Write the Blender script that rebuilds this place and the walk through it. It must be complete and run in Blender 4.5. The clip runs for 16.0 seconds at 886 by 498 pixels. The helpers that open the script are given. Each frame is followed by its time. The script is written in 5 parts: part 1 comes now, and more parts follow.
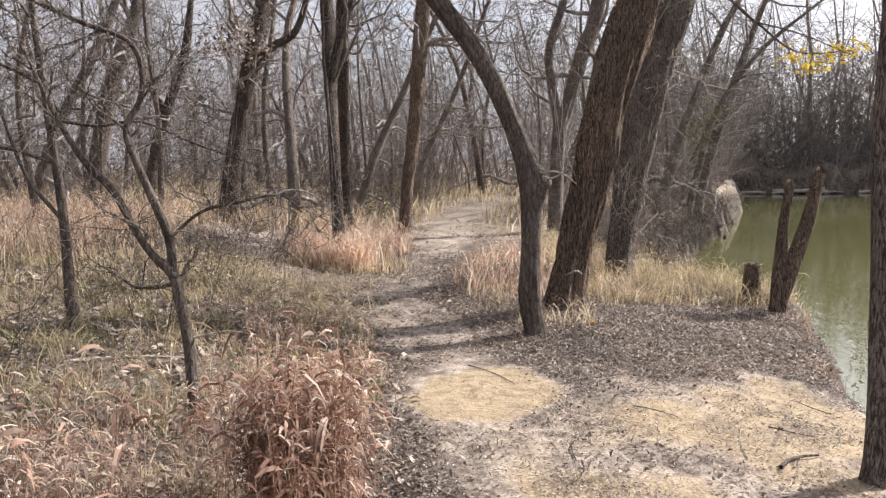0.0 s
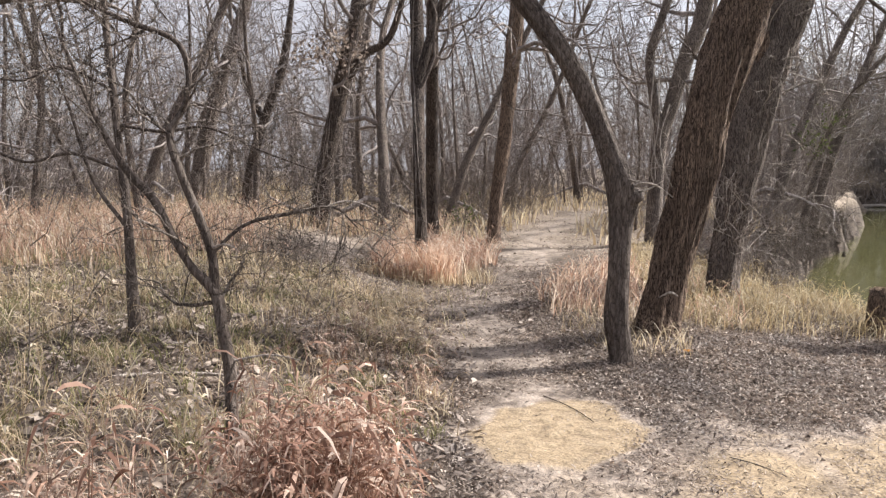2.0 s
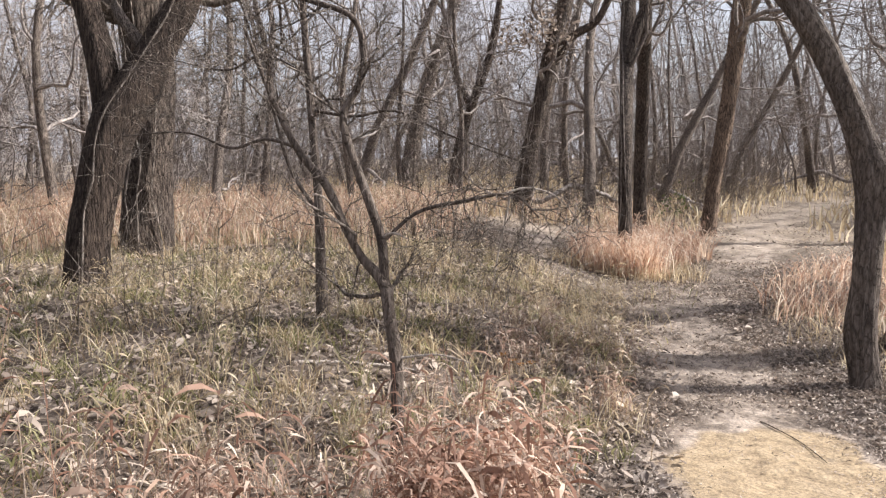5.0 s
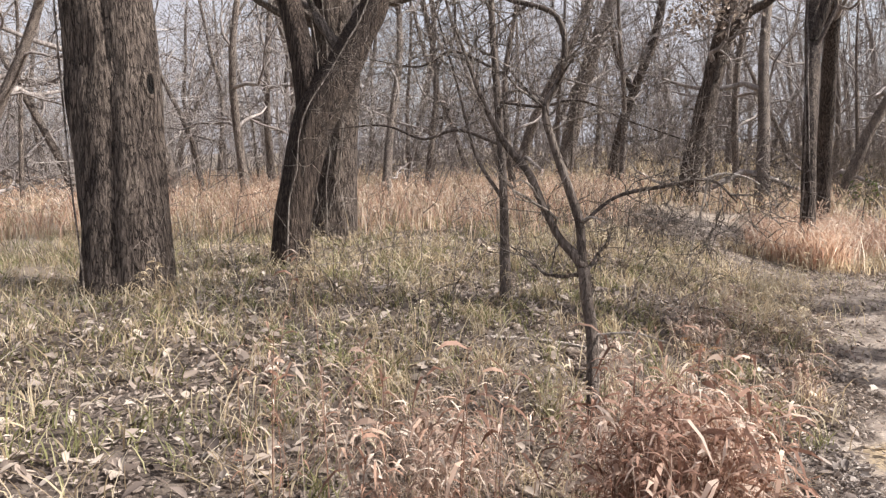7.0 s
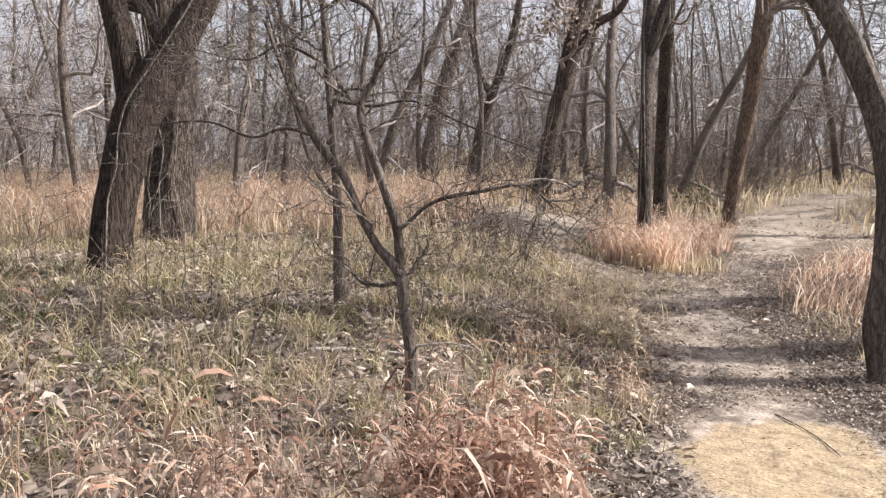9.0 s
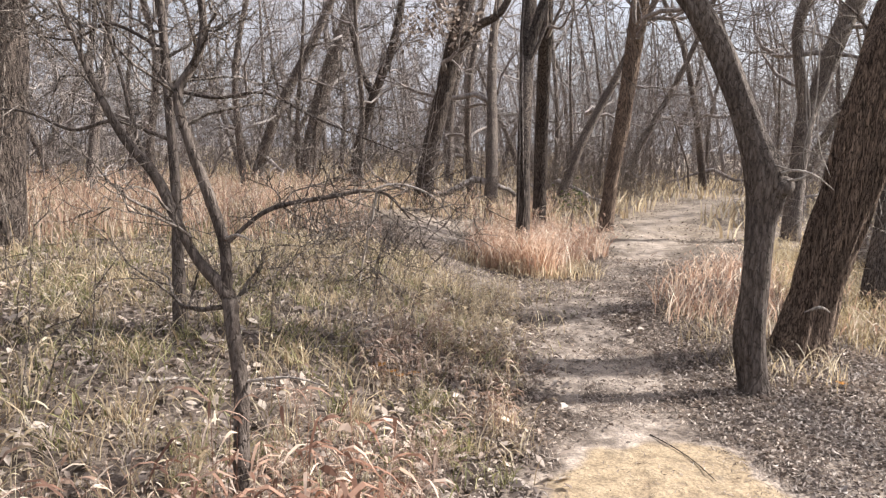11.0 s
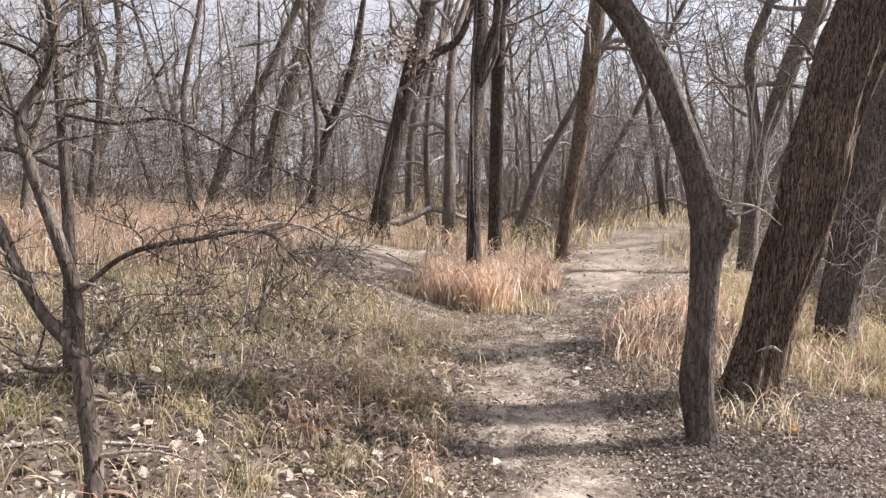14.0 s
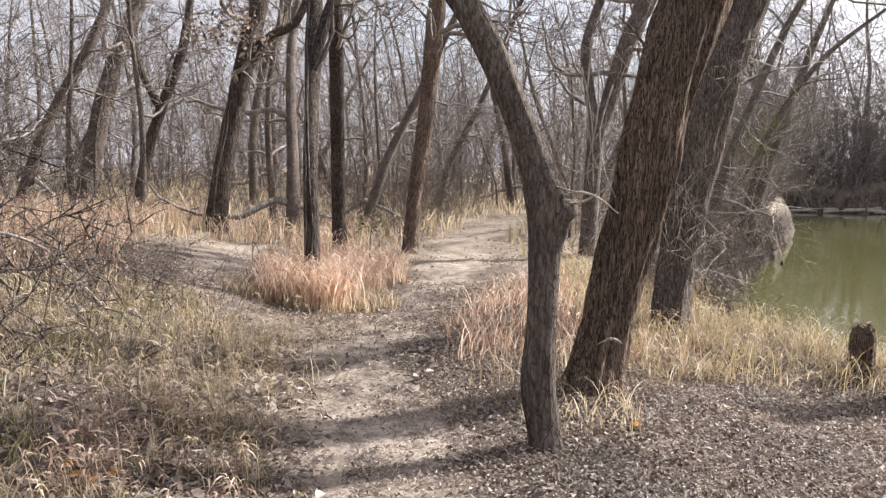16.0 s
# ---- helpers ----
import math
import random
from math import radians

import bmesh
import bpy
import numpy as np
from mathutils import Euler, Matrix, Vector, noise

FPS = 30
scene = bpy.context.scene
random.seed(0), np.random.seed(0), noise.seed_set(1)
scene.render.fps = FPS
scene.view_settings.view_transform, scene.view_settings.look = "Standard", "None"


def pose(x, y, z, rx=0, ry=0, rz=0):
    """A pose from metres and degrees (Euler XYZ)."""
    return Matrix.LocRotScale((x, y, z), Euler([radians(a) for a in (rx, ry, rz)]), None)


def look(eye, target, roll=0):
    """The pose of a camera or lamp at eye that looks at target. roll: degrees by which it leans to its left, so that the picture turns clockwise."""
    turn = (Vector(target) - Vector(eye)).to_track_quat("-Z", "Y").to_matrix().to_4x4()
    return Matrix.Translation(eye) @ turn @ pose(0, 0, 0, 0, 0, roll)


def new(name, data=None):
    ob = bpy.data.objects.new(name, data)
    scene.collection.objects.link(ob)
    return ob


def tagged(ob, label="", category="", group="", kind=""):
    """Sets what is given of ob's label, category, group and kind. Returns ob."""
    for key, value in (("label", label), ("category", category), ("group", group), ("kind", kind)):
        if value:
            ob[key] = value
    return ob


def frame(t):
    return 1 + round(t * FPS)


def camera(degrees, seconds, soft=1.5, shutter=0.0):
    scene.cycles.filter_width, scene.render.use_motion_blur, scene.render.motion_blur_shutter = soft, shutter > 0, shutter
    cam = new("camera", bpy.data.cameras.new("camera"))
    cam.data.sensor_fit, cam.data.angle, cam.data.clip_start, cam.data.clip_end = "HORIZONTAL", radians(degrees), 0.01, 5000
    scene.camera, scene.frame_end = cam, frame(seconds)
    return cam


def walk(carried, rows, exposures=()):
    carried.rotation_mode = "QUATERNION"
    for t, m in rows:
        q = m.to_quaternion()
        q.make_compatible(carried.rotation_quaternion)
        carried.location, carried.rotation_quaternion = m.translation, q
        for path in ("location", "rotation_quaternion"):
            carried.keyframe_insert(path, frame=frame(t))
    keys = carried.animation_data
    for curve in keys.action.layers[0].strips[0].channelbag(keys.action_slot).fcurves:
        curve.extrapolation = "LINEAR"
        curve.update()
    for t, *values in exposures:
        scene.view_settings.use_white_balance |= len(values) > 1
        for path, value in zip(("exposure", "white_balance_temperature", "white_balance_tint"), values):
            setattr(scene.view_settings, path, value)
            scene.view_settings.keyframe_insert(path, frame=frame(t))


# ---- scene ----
cam = camera(63.9, 16.0, soft=1.3)
METRES, EYE, TILT, LEAN, TURN = 3.4, 1.6, -7.0, 0.7, 0.0
ROWS = [
    (0.0, 0.0, 0.0, 0.0, -0.0, 0.0, 0.0),
    (0.5, 0.0172, 0.032, 0.0052, 2.06, 0.13, -0.38),
    (1.0, 0.0418, 0.0627, 0.0092, 4.25, 0.25, -0.89),
    (1.5, 0.0469, 0.0896, 0.0129, 6.2, 0.37, -1.29),
    (2.0, 0.0429, 0.1375, 0.0215, 7.7, 0.48, -1.44),
    (2.5, 0.0299, 0.1791, 0.0253, 8.89, 0.51, -1.48),
    (3.0, 0.0214, 0.2017, 0.0285, 10.25, 0.46, -1.56),
    (3.5, 0.0287, 0.2263, 0.0325, 12.36, 0.27, -1.85),
    (4.0, 0.0417, 0.2582, 0.0355, 15.56, -0.09, -2.34),
    (4.5, 0.0477, 0.2727, 0.0343, 19.63, -0.61, -2.79),
    (5.0, 0.0447, 0.2692, 0.0312, 24.26, -1.19, -3.1),
    (7.5, 0.0196, 0.1574, 0.0205, 36.92, -2.92, -3.45),
    (8.0, 0.0216, 0.1771, 0.0237, 33.83, -2.69, -3.48),
    (8.5, 0.0338, 0.2178, 0.0271, 29.84, -2.4, -3.53),
    (9.0, 0.0547, 0.2631, 0.0327, 25.86, -2.15, -3.57),
    (9.5, 0.0679, 0.3026, 0.034, 22.46, -2.03, -3.58),
    (10.0, 0.0459, 0.3409, 0.0359, 19.55, -1.99, -3.31),
    (12.5, 0.0637, 0.468, 0.0672, 16.0, -0.19, -4.05),
    (13.0, 0.0728, 0.4745, 0.0689, 16.88, 0.3, -4.22),
    (13.5, 0.0856, 0.4914, 0.0707, 16.43, 0.65, -4.04),
    (14.0, 0.0915, 0.5335, 0.0732, 14.23, 0.9, -3.6),
    (14.5, 0.0933, 0.601, 0.0847, 10.86, 1.04, -2.94),
    (15.0, 0.0974, 0.6429, 0.0867, 7.31, 1.06, -2.34),
    (15.5, 0.1042, 0.6652, 0.0905, 4.46, 0.85, -1.86),
    (16.0, 0.1226, 0.6921, 0.0925, 2.72, 0.59, -1.71),
]
walk(cam, [(t, pose(0, 0, EYE, TILT, LEAN, TURN) @ pose(METRES * x, METRES * y, METRES * z, 90 + pitch, roll, yaw)) for t, x, y, z, yaw, pitch, roll in ROWS],
     exposures=[(0.0, 0.92), (5.0, 0.96), (8.0, 1.02), (12.5, 1.08), (16.0, 1.10)])


# ---- light ----
SUN_ELEVATION, SUN_TURN = 35.0, 59.5          # degrees above the horizon; clockwise from straight ahead
world = bpy.data.worlds.new("sky")
scene.world = world
world.use_nodes = True
sky = world.node_tree.nodes.new("ShaderNodeTexSky")
sky.sky_type, sky.sun_disc = "NISHITA", False
sky.sun_elevation, sky.sun_rotation = radians(SUN_ELEVATION), radians(SUN_TURN)
sky.air_density, sky.dust_density, sky.ozone_density = 1.0, 3.0, 1.0
world.node_tree.nodes["Background"].inputs["Strength"].default_value = 0.14
wn, wl = world.node_tree.nodes, world.node_tree.links
cloud = wn.new("ShaderNodeTexNoise")
cloud.inputs["Scale"].default_value, cloud.inputs["Detail"].default_value = 3.0, 5.0
where = wn.new("ShaderNodeTexCoord")
wl.new(where.outputs["Generated"], cloud.inputs["Vector"])
veil = wn.new("ShaderNodeValToRGB")
veil.color_ramp.elements[0].position, veil.color_ramp.elements[0].color = 0.36, (0.68, 0.68, 0.68, 1)
veil.color_ramp.elements[1].position, veil.color_ramp.elements[1].color = 0.58, (0.95, 0.95, 0.95, 1)
wl.new(cloud.outputs["Fac"], veil.inputs[0])
haze = wn.new("ShaderNodeMix")
haze.data_type = "RGBA"
haze.inputs[7].default_value = (2.8, 2.8, 3.1, 1)        # thin high cloud
wl.new(veil.outputs[0], haze.inputs[0])
wl.new(sky.outputs[0], haze.inputs[6])
toward = wn.new("ShaderNodeVectorMath")
toward.operation = "DOT_PRODUCT"
e, a = radians(SUN_ELEVATION), radians(SUN_TURN)
toward.inputs[1].default_value = (math.sin(a) * math.cos(e), math.cos(a) * math.cos(e), math.sin(e))
wl.new(where.outputs["Generated"], toward.inputs[0])
near_sun = wn.new("ShaderNodeMapRange")
near_sun.interpolation_type = "SMOOTHSTEP"
near_sun.inputs["From Min"].default_value, near_sun.inputs["From Max"].default_value = 0.55, 1.0
near_sun.inputs["To Min"].default_value, near_sun.inputs["To Max"].default_value = 1.0, 2.0
wl.new(toward.outputs["Value"], near_sun.inputs["Value"])
glow = wn.new("ShaderNodeVectorMath")
glow.operation = "SCALE"
wl.new(haze.outputs[2], glow.inputs[0])
wl.new(near_sun.outputs[0], glow.inputs["Scale"])
wl.new(glow.outputs[0], wn["Background"].inputs["Color"])
sun_data = bpy.data.lights.new("sun", "SUN")
sun_data.energy, sun_data.angle, sun_data.color = 5.0, radians(2.4), (1.0, 0.965, 0.93)
sun_ob = new("sun", sun_data)
sun_ob.matrix_world = look((60 * math.sin(a) * math.cos(e), 60 * math.cos(a) * math.cos(e), 60 * math.sin(e)), (0, 0, 0))


# ---- materials ----
def nodes_of(name):
    m = bpy.data.materials.new(name)
    m.use_nodes = True
    return m, m.node_tree.nodes, m.node_tree.links, m.node_tree.nodes["Principled BSDF"]


def ramp(nodes, stops):
    r = nodes.new("ShaderNodeValToRGB")
    while len(r.color_ramp.elements) < len(stops):
        r.color_ramp.elements.new(0.5)
    for el, (p, c) in zip(r.color_ramp.elements, stops):
        el.position, el.color = p, (*c, 1)
    return r


def coords(nodes, links, sx, sy, sz):
    c = nodes.new("ShaderNodeTexCoord")
    mp = nodes.new("ShaderNodeMapping")
    mp.inputs["Scale"].default_value = (sx, sy, sz)
    links.new(c.outputs["Object"], mp.inputs["Vector"])
    return mp.outputs[0]


def noise_tex(nodes, links, vec, scale, detail=4.0, rough=0.6):
    n = nodes.new("ShaderNodeTexNoise")
    n.inputs["Scale"].default_value, n.inputs["Detail"].default_value, n.inputs["Roughness"].default_value = scale, detail, rough
    links.new(vec, n.inputs["Vector"])
    return n.outputs["Fac"]


def mixed(nodes, links, kind, fac, a, b):
    m = nodes.new("ShaderNodeMix")
    m.data_type, m.blend_type = "RGBA", kind
    for socket, v in ((m.inputs[0], fac), (m.inputs[6], a), (m.inputs[7], b)):
        if isinstance(v, (int, float)):
            socket.default_value = v
        elif isinstance(v, tuple):
            socket.default_value = (*v, 1)
        else:
            links.new(v, socket)
    return m.outputs[2]


def bark(name, dark, mid, pale, grain=60.0, bump=0.9, stretch=0.11):
    """Furrowed bark: fine streaks along the stem, and large stains."""
    m, n, l, p = nodes_of(name)
    v = coords(n, l, 1, 1, stretch)
    furrow = noise_tex(n, l, v, grain, 3.0, 0.55)
    fine = noise_tex(n, l, coords(n, l, 1, 1, 0.25), grain * 2.6, 4.0, 0.7)
    big = noise_tex(n, l, coords(n, l, 1, 1, 0.5), 2.6, 4.0)
    c = ramp(n, [(0.33, dark), (0.47, mid), (0.70, pale)])
    l.new(furrow, c.inputs[0])
    c3 = ramp(n, [(0.33, (0.62, 0.6, 0.59)), (0.62, (1.1, 1.08, 1.06))])
    l.new(fine, c3.inputs[0])
    c2 = ramp(n, [(0.35, (0.62, 0.6, 0.6)), (0.65, (1.05, 1.03, 1.0))])
    l.new(big, c2.inputs[0])
    # dark cracks between the bark plates
    line = noise_tex(n, l, coords(n, l, 1, 1, stretch * 1.5), grain * 0.5, 2.5, 0.5)
    off = n.new("ShaderNodeMath")
    off.operation = "SUBTRACT"
    l.new(line, off.inputs[0])
    off.inputs[1].default_value = 0.5
    gap = n.new("ShaderNodeMath")
    gap.operation = "ABSOLUTE"
    l.new(off.outputs[0], gap.inputs[0])
    plate = n.new("ShaderNodeMapRange")
    plate.inputs["From Min"].default_value, plate.inputs["From Max"].default_value = 0.002, 0.042
    l.new(gap.outputs[0], plate.inputs["Value"])
    body = mixed(n, l, "MIX", plate.outputs[0], dark, c.outputs[0])
    l.new(mixed(n, l, "MULTIPLY", 1.0, mixed(n, l, "MULTIPLY", 1.0, body, c3.outputs[0]), c2.outputs[0]), p.inputs["Base Color"])
    p.inputs["Roughness"].default_value = 0.92
    p.inputs["Specular IOR Level"].default_value = 0.2
    depth = n.new("ShaderNodeMath")
    depth.operation = "MULTIPLY_ADD"
    l.new(fine, depth.inputs[0])
    depth.inputs[1].default_value = 0.45
    l.new(plate.outputs[0], depth.inputs[2])
    b = n.new("ShaderNodeBump")
    b.inputs["Strength"].default_value, b.inputs["Distance"].default_value = bump, 0.05
    l.new(depth.outputs[0], b.inputs["Height"])
    l.new(b.outputs[0], p.inputs["Normal"])
    return m


def blades(name, stops, through_light=0.35, rough=0.7):
    """Thin dry leaves and stalks, each of its own tint, that let light through."""
    m, n, l, p = nodes_of(name)
    g = n.new("ShaderNodeNewGeometry")
    c = ramp(n, stops)
    l.new(g.outputs["Random Per Island"], c.inputs[0])
    patch = ramp(n, [(0.3, (0.7, 0.7, 0.7)), (0.7, (1.15, 1.1, 1.0))])
    l.new(noise_tex(n, l, coords(n, l, 1, 1, 1), 1.3, 3.0), patch.inputs[0])
    col = mixed(n, l, "MULTIPLY", 1.0, c.outputs[0], patch.outputs[0])
    l.new(col, p.inputs["Base Color"])
    p.inputs["Roughness"].default_value = rough
    p.inputs["Specular IOR Level"].default_value = 0.35
    t = n.new("ShaderNodeBsdfTranslucent")
    l.new(col, t.inputs["Color"])
    mx = n.new("ShaderNodeMixShader")
    mx.inputs[0].default_value = through_light
    l.new(p.outputs[0], mx.inputs[1])
    l.new(t.outputs[0], mx.inputs[2])
    l.new(mx.outputs[0], n["Material Output"].inputs["Surface"])
    return m


def earth():
    """Sandy soil, bare and yellow where the sand mask is high, dark with humus elsewhere."""
    m, n, l, p = nodes_of("sandy_soil")
    v = coords(n, l, 1, 1, 1)
    grain = noise_tex(n, l, v, 60.0, 5.0, 0.7)
    crumb = noise_tex(n, l, v, 9.0, 6.0, 0.65)
    sand = ramp(n, [(0.3, (0.21, 0.158, 0.108)), (0.5, (0.345, 0.268, 0.178)), (0.72, (0.43, 0.342, 0.235))])
    l.new(crumb, sand.inputs[0])
    trodden = ramp(n, [(0.3, (0.28, 0.228, 0.188)), (0.5, (0.43, 0.362, 0.305)), (0.75, (0.54, 0.47, 0.405))])
    l.new(crumb, trodden.inputs[0])
    soil = ramp(n, [(0.3, (0.05, 0.039, 0.033)), (0.5, (0.115, 0.092, 0.077)), (0.75, (0.22, 0.183, 0.154))])
    l.new(crumb, soil.inputs[0])
    duff = ramp(n, [(0.28, (0.17, 0.135, 0.108)), (0.5, (0.33, 0.27, 0.21)), (0.78, (0.5, 0.425, 0.335))])
    l.new(noise_tex(n, l, v, 5.0, 7.0, 0.7), duff.inputs[0])
    cover = n.new("ShaderNodeAttribute")
    cover.attribute_name = "duff"
    at = n.new("ShaderNodeAttribute")
    at.attribute_name = "sand"
    add = n.new("ShaderNodeMath")
    add.operation = "MULTIPLY_ADD"
    ragged = noise_tex(n, l, v, 3.2, 7.0, 0.72)
    l.new(ragged, add.inputs[0])
    add.inputs[1].default_value = 2.4
    l.new(at.outputs["Fac"], add.inputs[2])
    edge = ramp(n, [(0.0, (0, 0, 0)), (1.0, (1, 1, 1))])
    fit01 = n.new("ShaderNodeMapRange")
    fit01.inputs["From Min"].default_value, fit01.inputs["From Max"].default_value = 1.45, 2.1
    l.new(add.outputs[0], fit01.inputs["Value"])
    l.new(fit01.outputs[0], edge.inputs[0])
    damp = n.new("ShaderNodeMapRange")
    damp.inputs["From Min"].default_value, damp.inputs["From Max"].default_value = -0.1, -0.7
    l.new(at.outputs["Fac"], damp.inputs["Value"])
    clay = ramp(n, [(0.34, (0.04, 0.032, 0.027)), (0.5, (0.12, 0.096, 0.079)), (0.68, (0.24, 0.20, 0.165))])
    l.new(ragged, clay.inputs[0])
    bare = n.new("ShaderNodeMapRange")
    bare.inputs["From Min"].default_value, bare.inputs["From Max"].default_value = 0.64, 0.86
    l.new(at.outputs["Fac"], bare.inputs["Value"])
    open_soil = mixed(n, l, "MIX", bare.outputs[0], trodden.outputs[0], sand.outputs[0])
    floor_col = mixed(n, l, "MIX", cover.outputs["Fac"], soil.outputs[0], duff.outputs[0])
    col = mixed(n, l, "MIX", edge.outputs[0], floor_col, open_soil)
    col = mixed(n, l, "MIX", damp.outputs[0], col, clay.outputs[0])
    dust = ramp(n, [(0.34, (0.55, 0.55, 0.58)), (0.58, (1.06, 1.04, 1.0))])
    l.new(grain, dust.inputs[0])
    l.new(mixed(n, l, "MULTIPLY", 1.0, col, dust.outputs[0]), p.inputs["Base Color"])
    p.inputs["Roughness"].default_value = 0.95
    p.inputs["Specular IOR Level"].default_value = 0.15
    b = n.new("ShaderNodeBump")
    b.inputs["Strength"].default_value, b.inputs["Distance"].default_value = 0.7, 0.03
    l.new(crumb, b.inputs["Height"])
    l.new(b.outputs[0], p.inputs["Normal"])
    return m


def river():
    m, n, l, p = nodes_of("murky_green_water")
    p.inputs["Base Color"].default_value = (0.092, 0.09, 0.036, 1)
    p.inputs["Roughness"].default_value = 0.02
    p.inputs["IOR"].default_value = 1.55
    v = coords(n, l, 1, 0.45, 1)
    b = n.new("ShaderNodeBump")
    b.inputs["Strength"].default_value, b.inputs["Distance"].default_value = 0.25, 0.03
    l.new(noise_tex(n, l, v, 2.4, 3.0), b.inputs["Height"])
    l.new(b.outputs[0], p.inputs["Normal"])
    return m


BARK_GREY = bark("grey_brown_bark", (0.08, 0.066, 0.058), (0.225, 0.19, 0.168), (0.41, 0.362, 0.325), 95.0, 0.8)
BARK_RUST = bark("red_brown_furrowed_bark", (0.062, 0.046, 0.037), (0.26, 0.192, 0.15), (0.52, 0.395, 0.30), 105.0, 1.0, 0.055)
BARK_DARK = bark("dark_bark", (0.04, 0.031, 0.027), (0.115, 0.093, 0.08), (0.25, 0.21, 0.18))
BARK_PALE = bark("pale_twig_bark", (0.12, 0.10, 0.088), (0.27, 0.235, 0.208), (0.46, 0.42, 0.385))
BARK_SMOOTH = bark("smooth_grey_brown_bark", (0.08, 0.066, 0.057), (0.142, 0.119, 0.104), (0.24, 0.208, 0.187), 45.0, 0.5, 0.25)
BARK_DARK_RED = bark("dark_reddish_bark", (0.028, 0.021, 0.018), (0.075, 0.058, 0.049), (0.165, 0.13, 0.108), 70.0, 0.9, 0.07)
# grey bark, paled so that its colour carries the haze of distance
BARK_HAZED = bark("haze_paled_grey_bark", (0.205, 0.185, 0.178), (0.34, 0.312, 0.298), (0.47, 0.438, 0.418), 20.0, 0.4)
# near-black colour that paints the shade inside the trunk hollow
HOLLOW_SHADE = bark("hollow_shade_black", (0.006, 0.005, 0.004), (0.012, 0.009, 0.008), (0.02, 0.016, 0.013))
DEAD_WOOD = bark("bleached_dead_wood", (0.3, 0.27, 0.24), (0.47, 0.43, 0.39), (0.6, 0.56, 0.51), 60.0, 0.4)
GRASS_RED = blades("dry_red_grass", [(0.0, (0.30, 0.185, 0.14)), (0.3, (0.53, 0.355, 0.275)), (0.6, (0.66, 0.50, 0.40)), (0.8, (0.73, 0.61, 0.51)), (1.0, (0.86, 0.78, 0.69))], 0.55)
GRASS_PINK = blades("pinkish_dry_grass", [(0.0, (0.15, 0.095, 0.072)), (0.35, (0.30, 0.205, 0.165)), (0.7, (0.44, 0.335, 0.275)), (1.0, (0.74, 0.65, 0.575))], 0.42)
GRASS_RUST = blades("rust_red_bluestem", [(0.0, (0.13, 0.07, 0.05)), (0.35, (0.30, 0.17, 0.125)), (0.7, (0.43, 0.285, 0.22)), (1.0, (0.74, 0.62, 0.54))], 0.42)
GRASS_GOLD = blades("dry_golden_grass", [(0.0, (0.22, 0.16, 0.10)), (0.4, (0.42, 0.335, 0.205)), (0.8, (0.56, 0.475, 0.32)), (1.0, (0.74, 0.67, 0.53))], 0.45)
GRASS_STRAW = blades("straw_grass", [(0.0, (0.22, 0.165, 0.11)), (0.4, (0.46, 0.37, 0.255)), (0.8, (0.62, 0.53, 0.39)), (1.0, (0.76, 0.69, 0.56))], 0.5)
GRASS_GREEN = blades("winter_green_grass", [(0.0, (0.10, 0.105, 0.045)), (0.5, (0.25, 0.245, 0.115)), (1.0, (0.48, 0.45, 0.27))], 0.42)
LITTER = blades("fallen_brown_leaves", [(0.0, (0.10, 0.078, 0.067)), (0.3, (0.21, 0.168, 0.147)), (0.6, (0.34, 0.283, 0.25)), (0.85, (0.45, 0.385, 0.34)), (1.0, (0.54, 0.475, 0.425))], 0.22, 0.6)
YELLOW_LEAF = blades("yellow_leaves", [(0.0, (0.42, 0.28, 0.03)), (1.0, (0.68, 0.52, 0.08))], 0.5)
ORANGE_LEAF = blades("orange_brown_leaf", [(0.0, (0.35, 0.15, 0.03)), (1.0, (0.5, 0.24, 0.05))], 0.3)
GREEN_LEAF = blades("evergreen_leaves", [(0.0, (0.06, 0.08, 0.03)), (1.0, (0.17, 0.19, 0.07))], 0.4)
SOIL, WATER = earth(), river()


# ---- building helpers ----
def mesh_from(name, verts, faces, mat, smooth=True):
    """A mesh from arrays of corners and of faces that all have the same number of corners."""
    verts = np.asarray(verts, dtype=np.float32).reshape(-1, 3)
    faces = np.asarray(faces, dtype=np.int32)
    k = faces.shape[1]
    me = bpy.data.meshes.new(name)
    me.vertices.add(len(verts))
    me.vertices.foreach_set("co", verts.ravel())
    me.loops.add(faces.size)
    me.loops.foreach_set("vertex_index", faces.ravel())
    me.polygons.add(len(faces))
    me.polygons.foreach_set("loop_start", np.arange(0, faces.size, k, dtype=np.int32))
    me.polygons.foreach_set("use_smooth", np.full(len(faces), smooth))
    me.update(calc_edges=True)
    me.materials.append(mat)
    return me


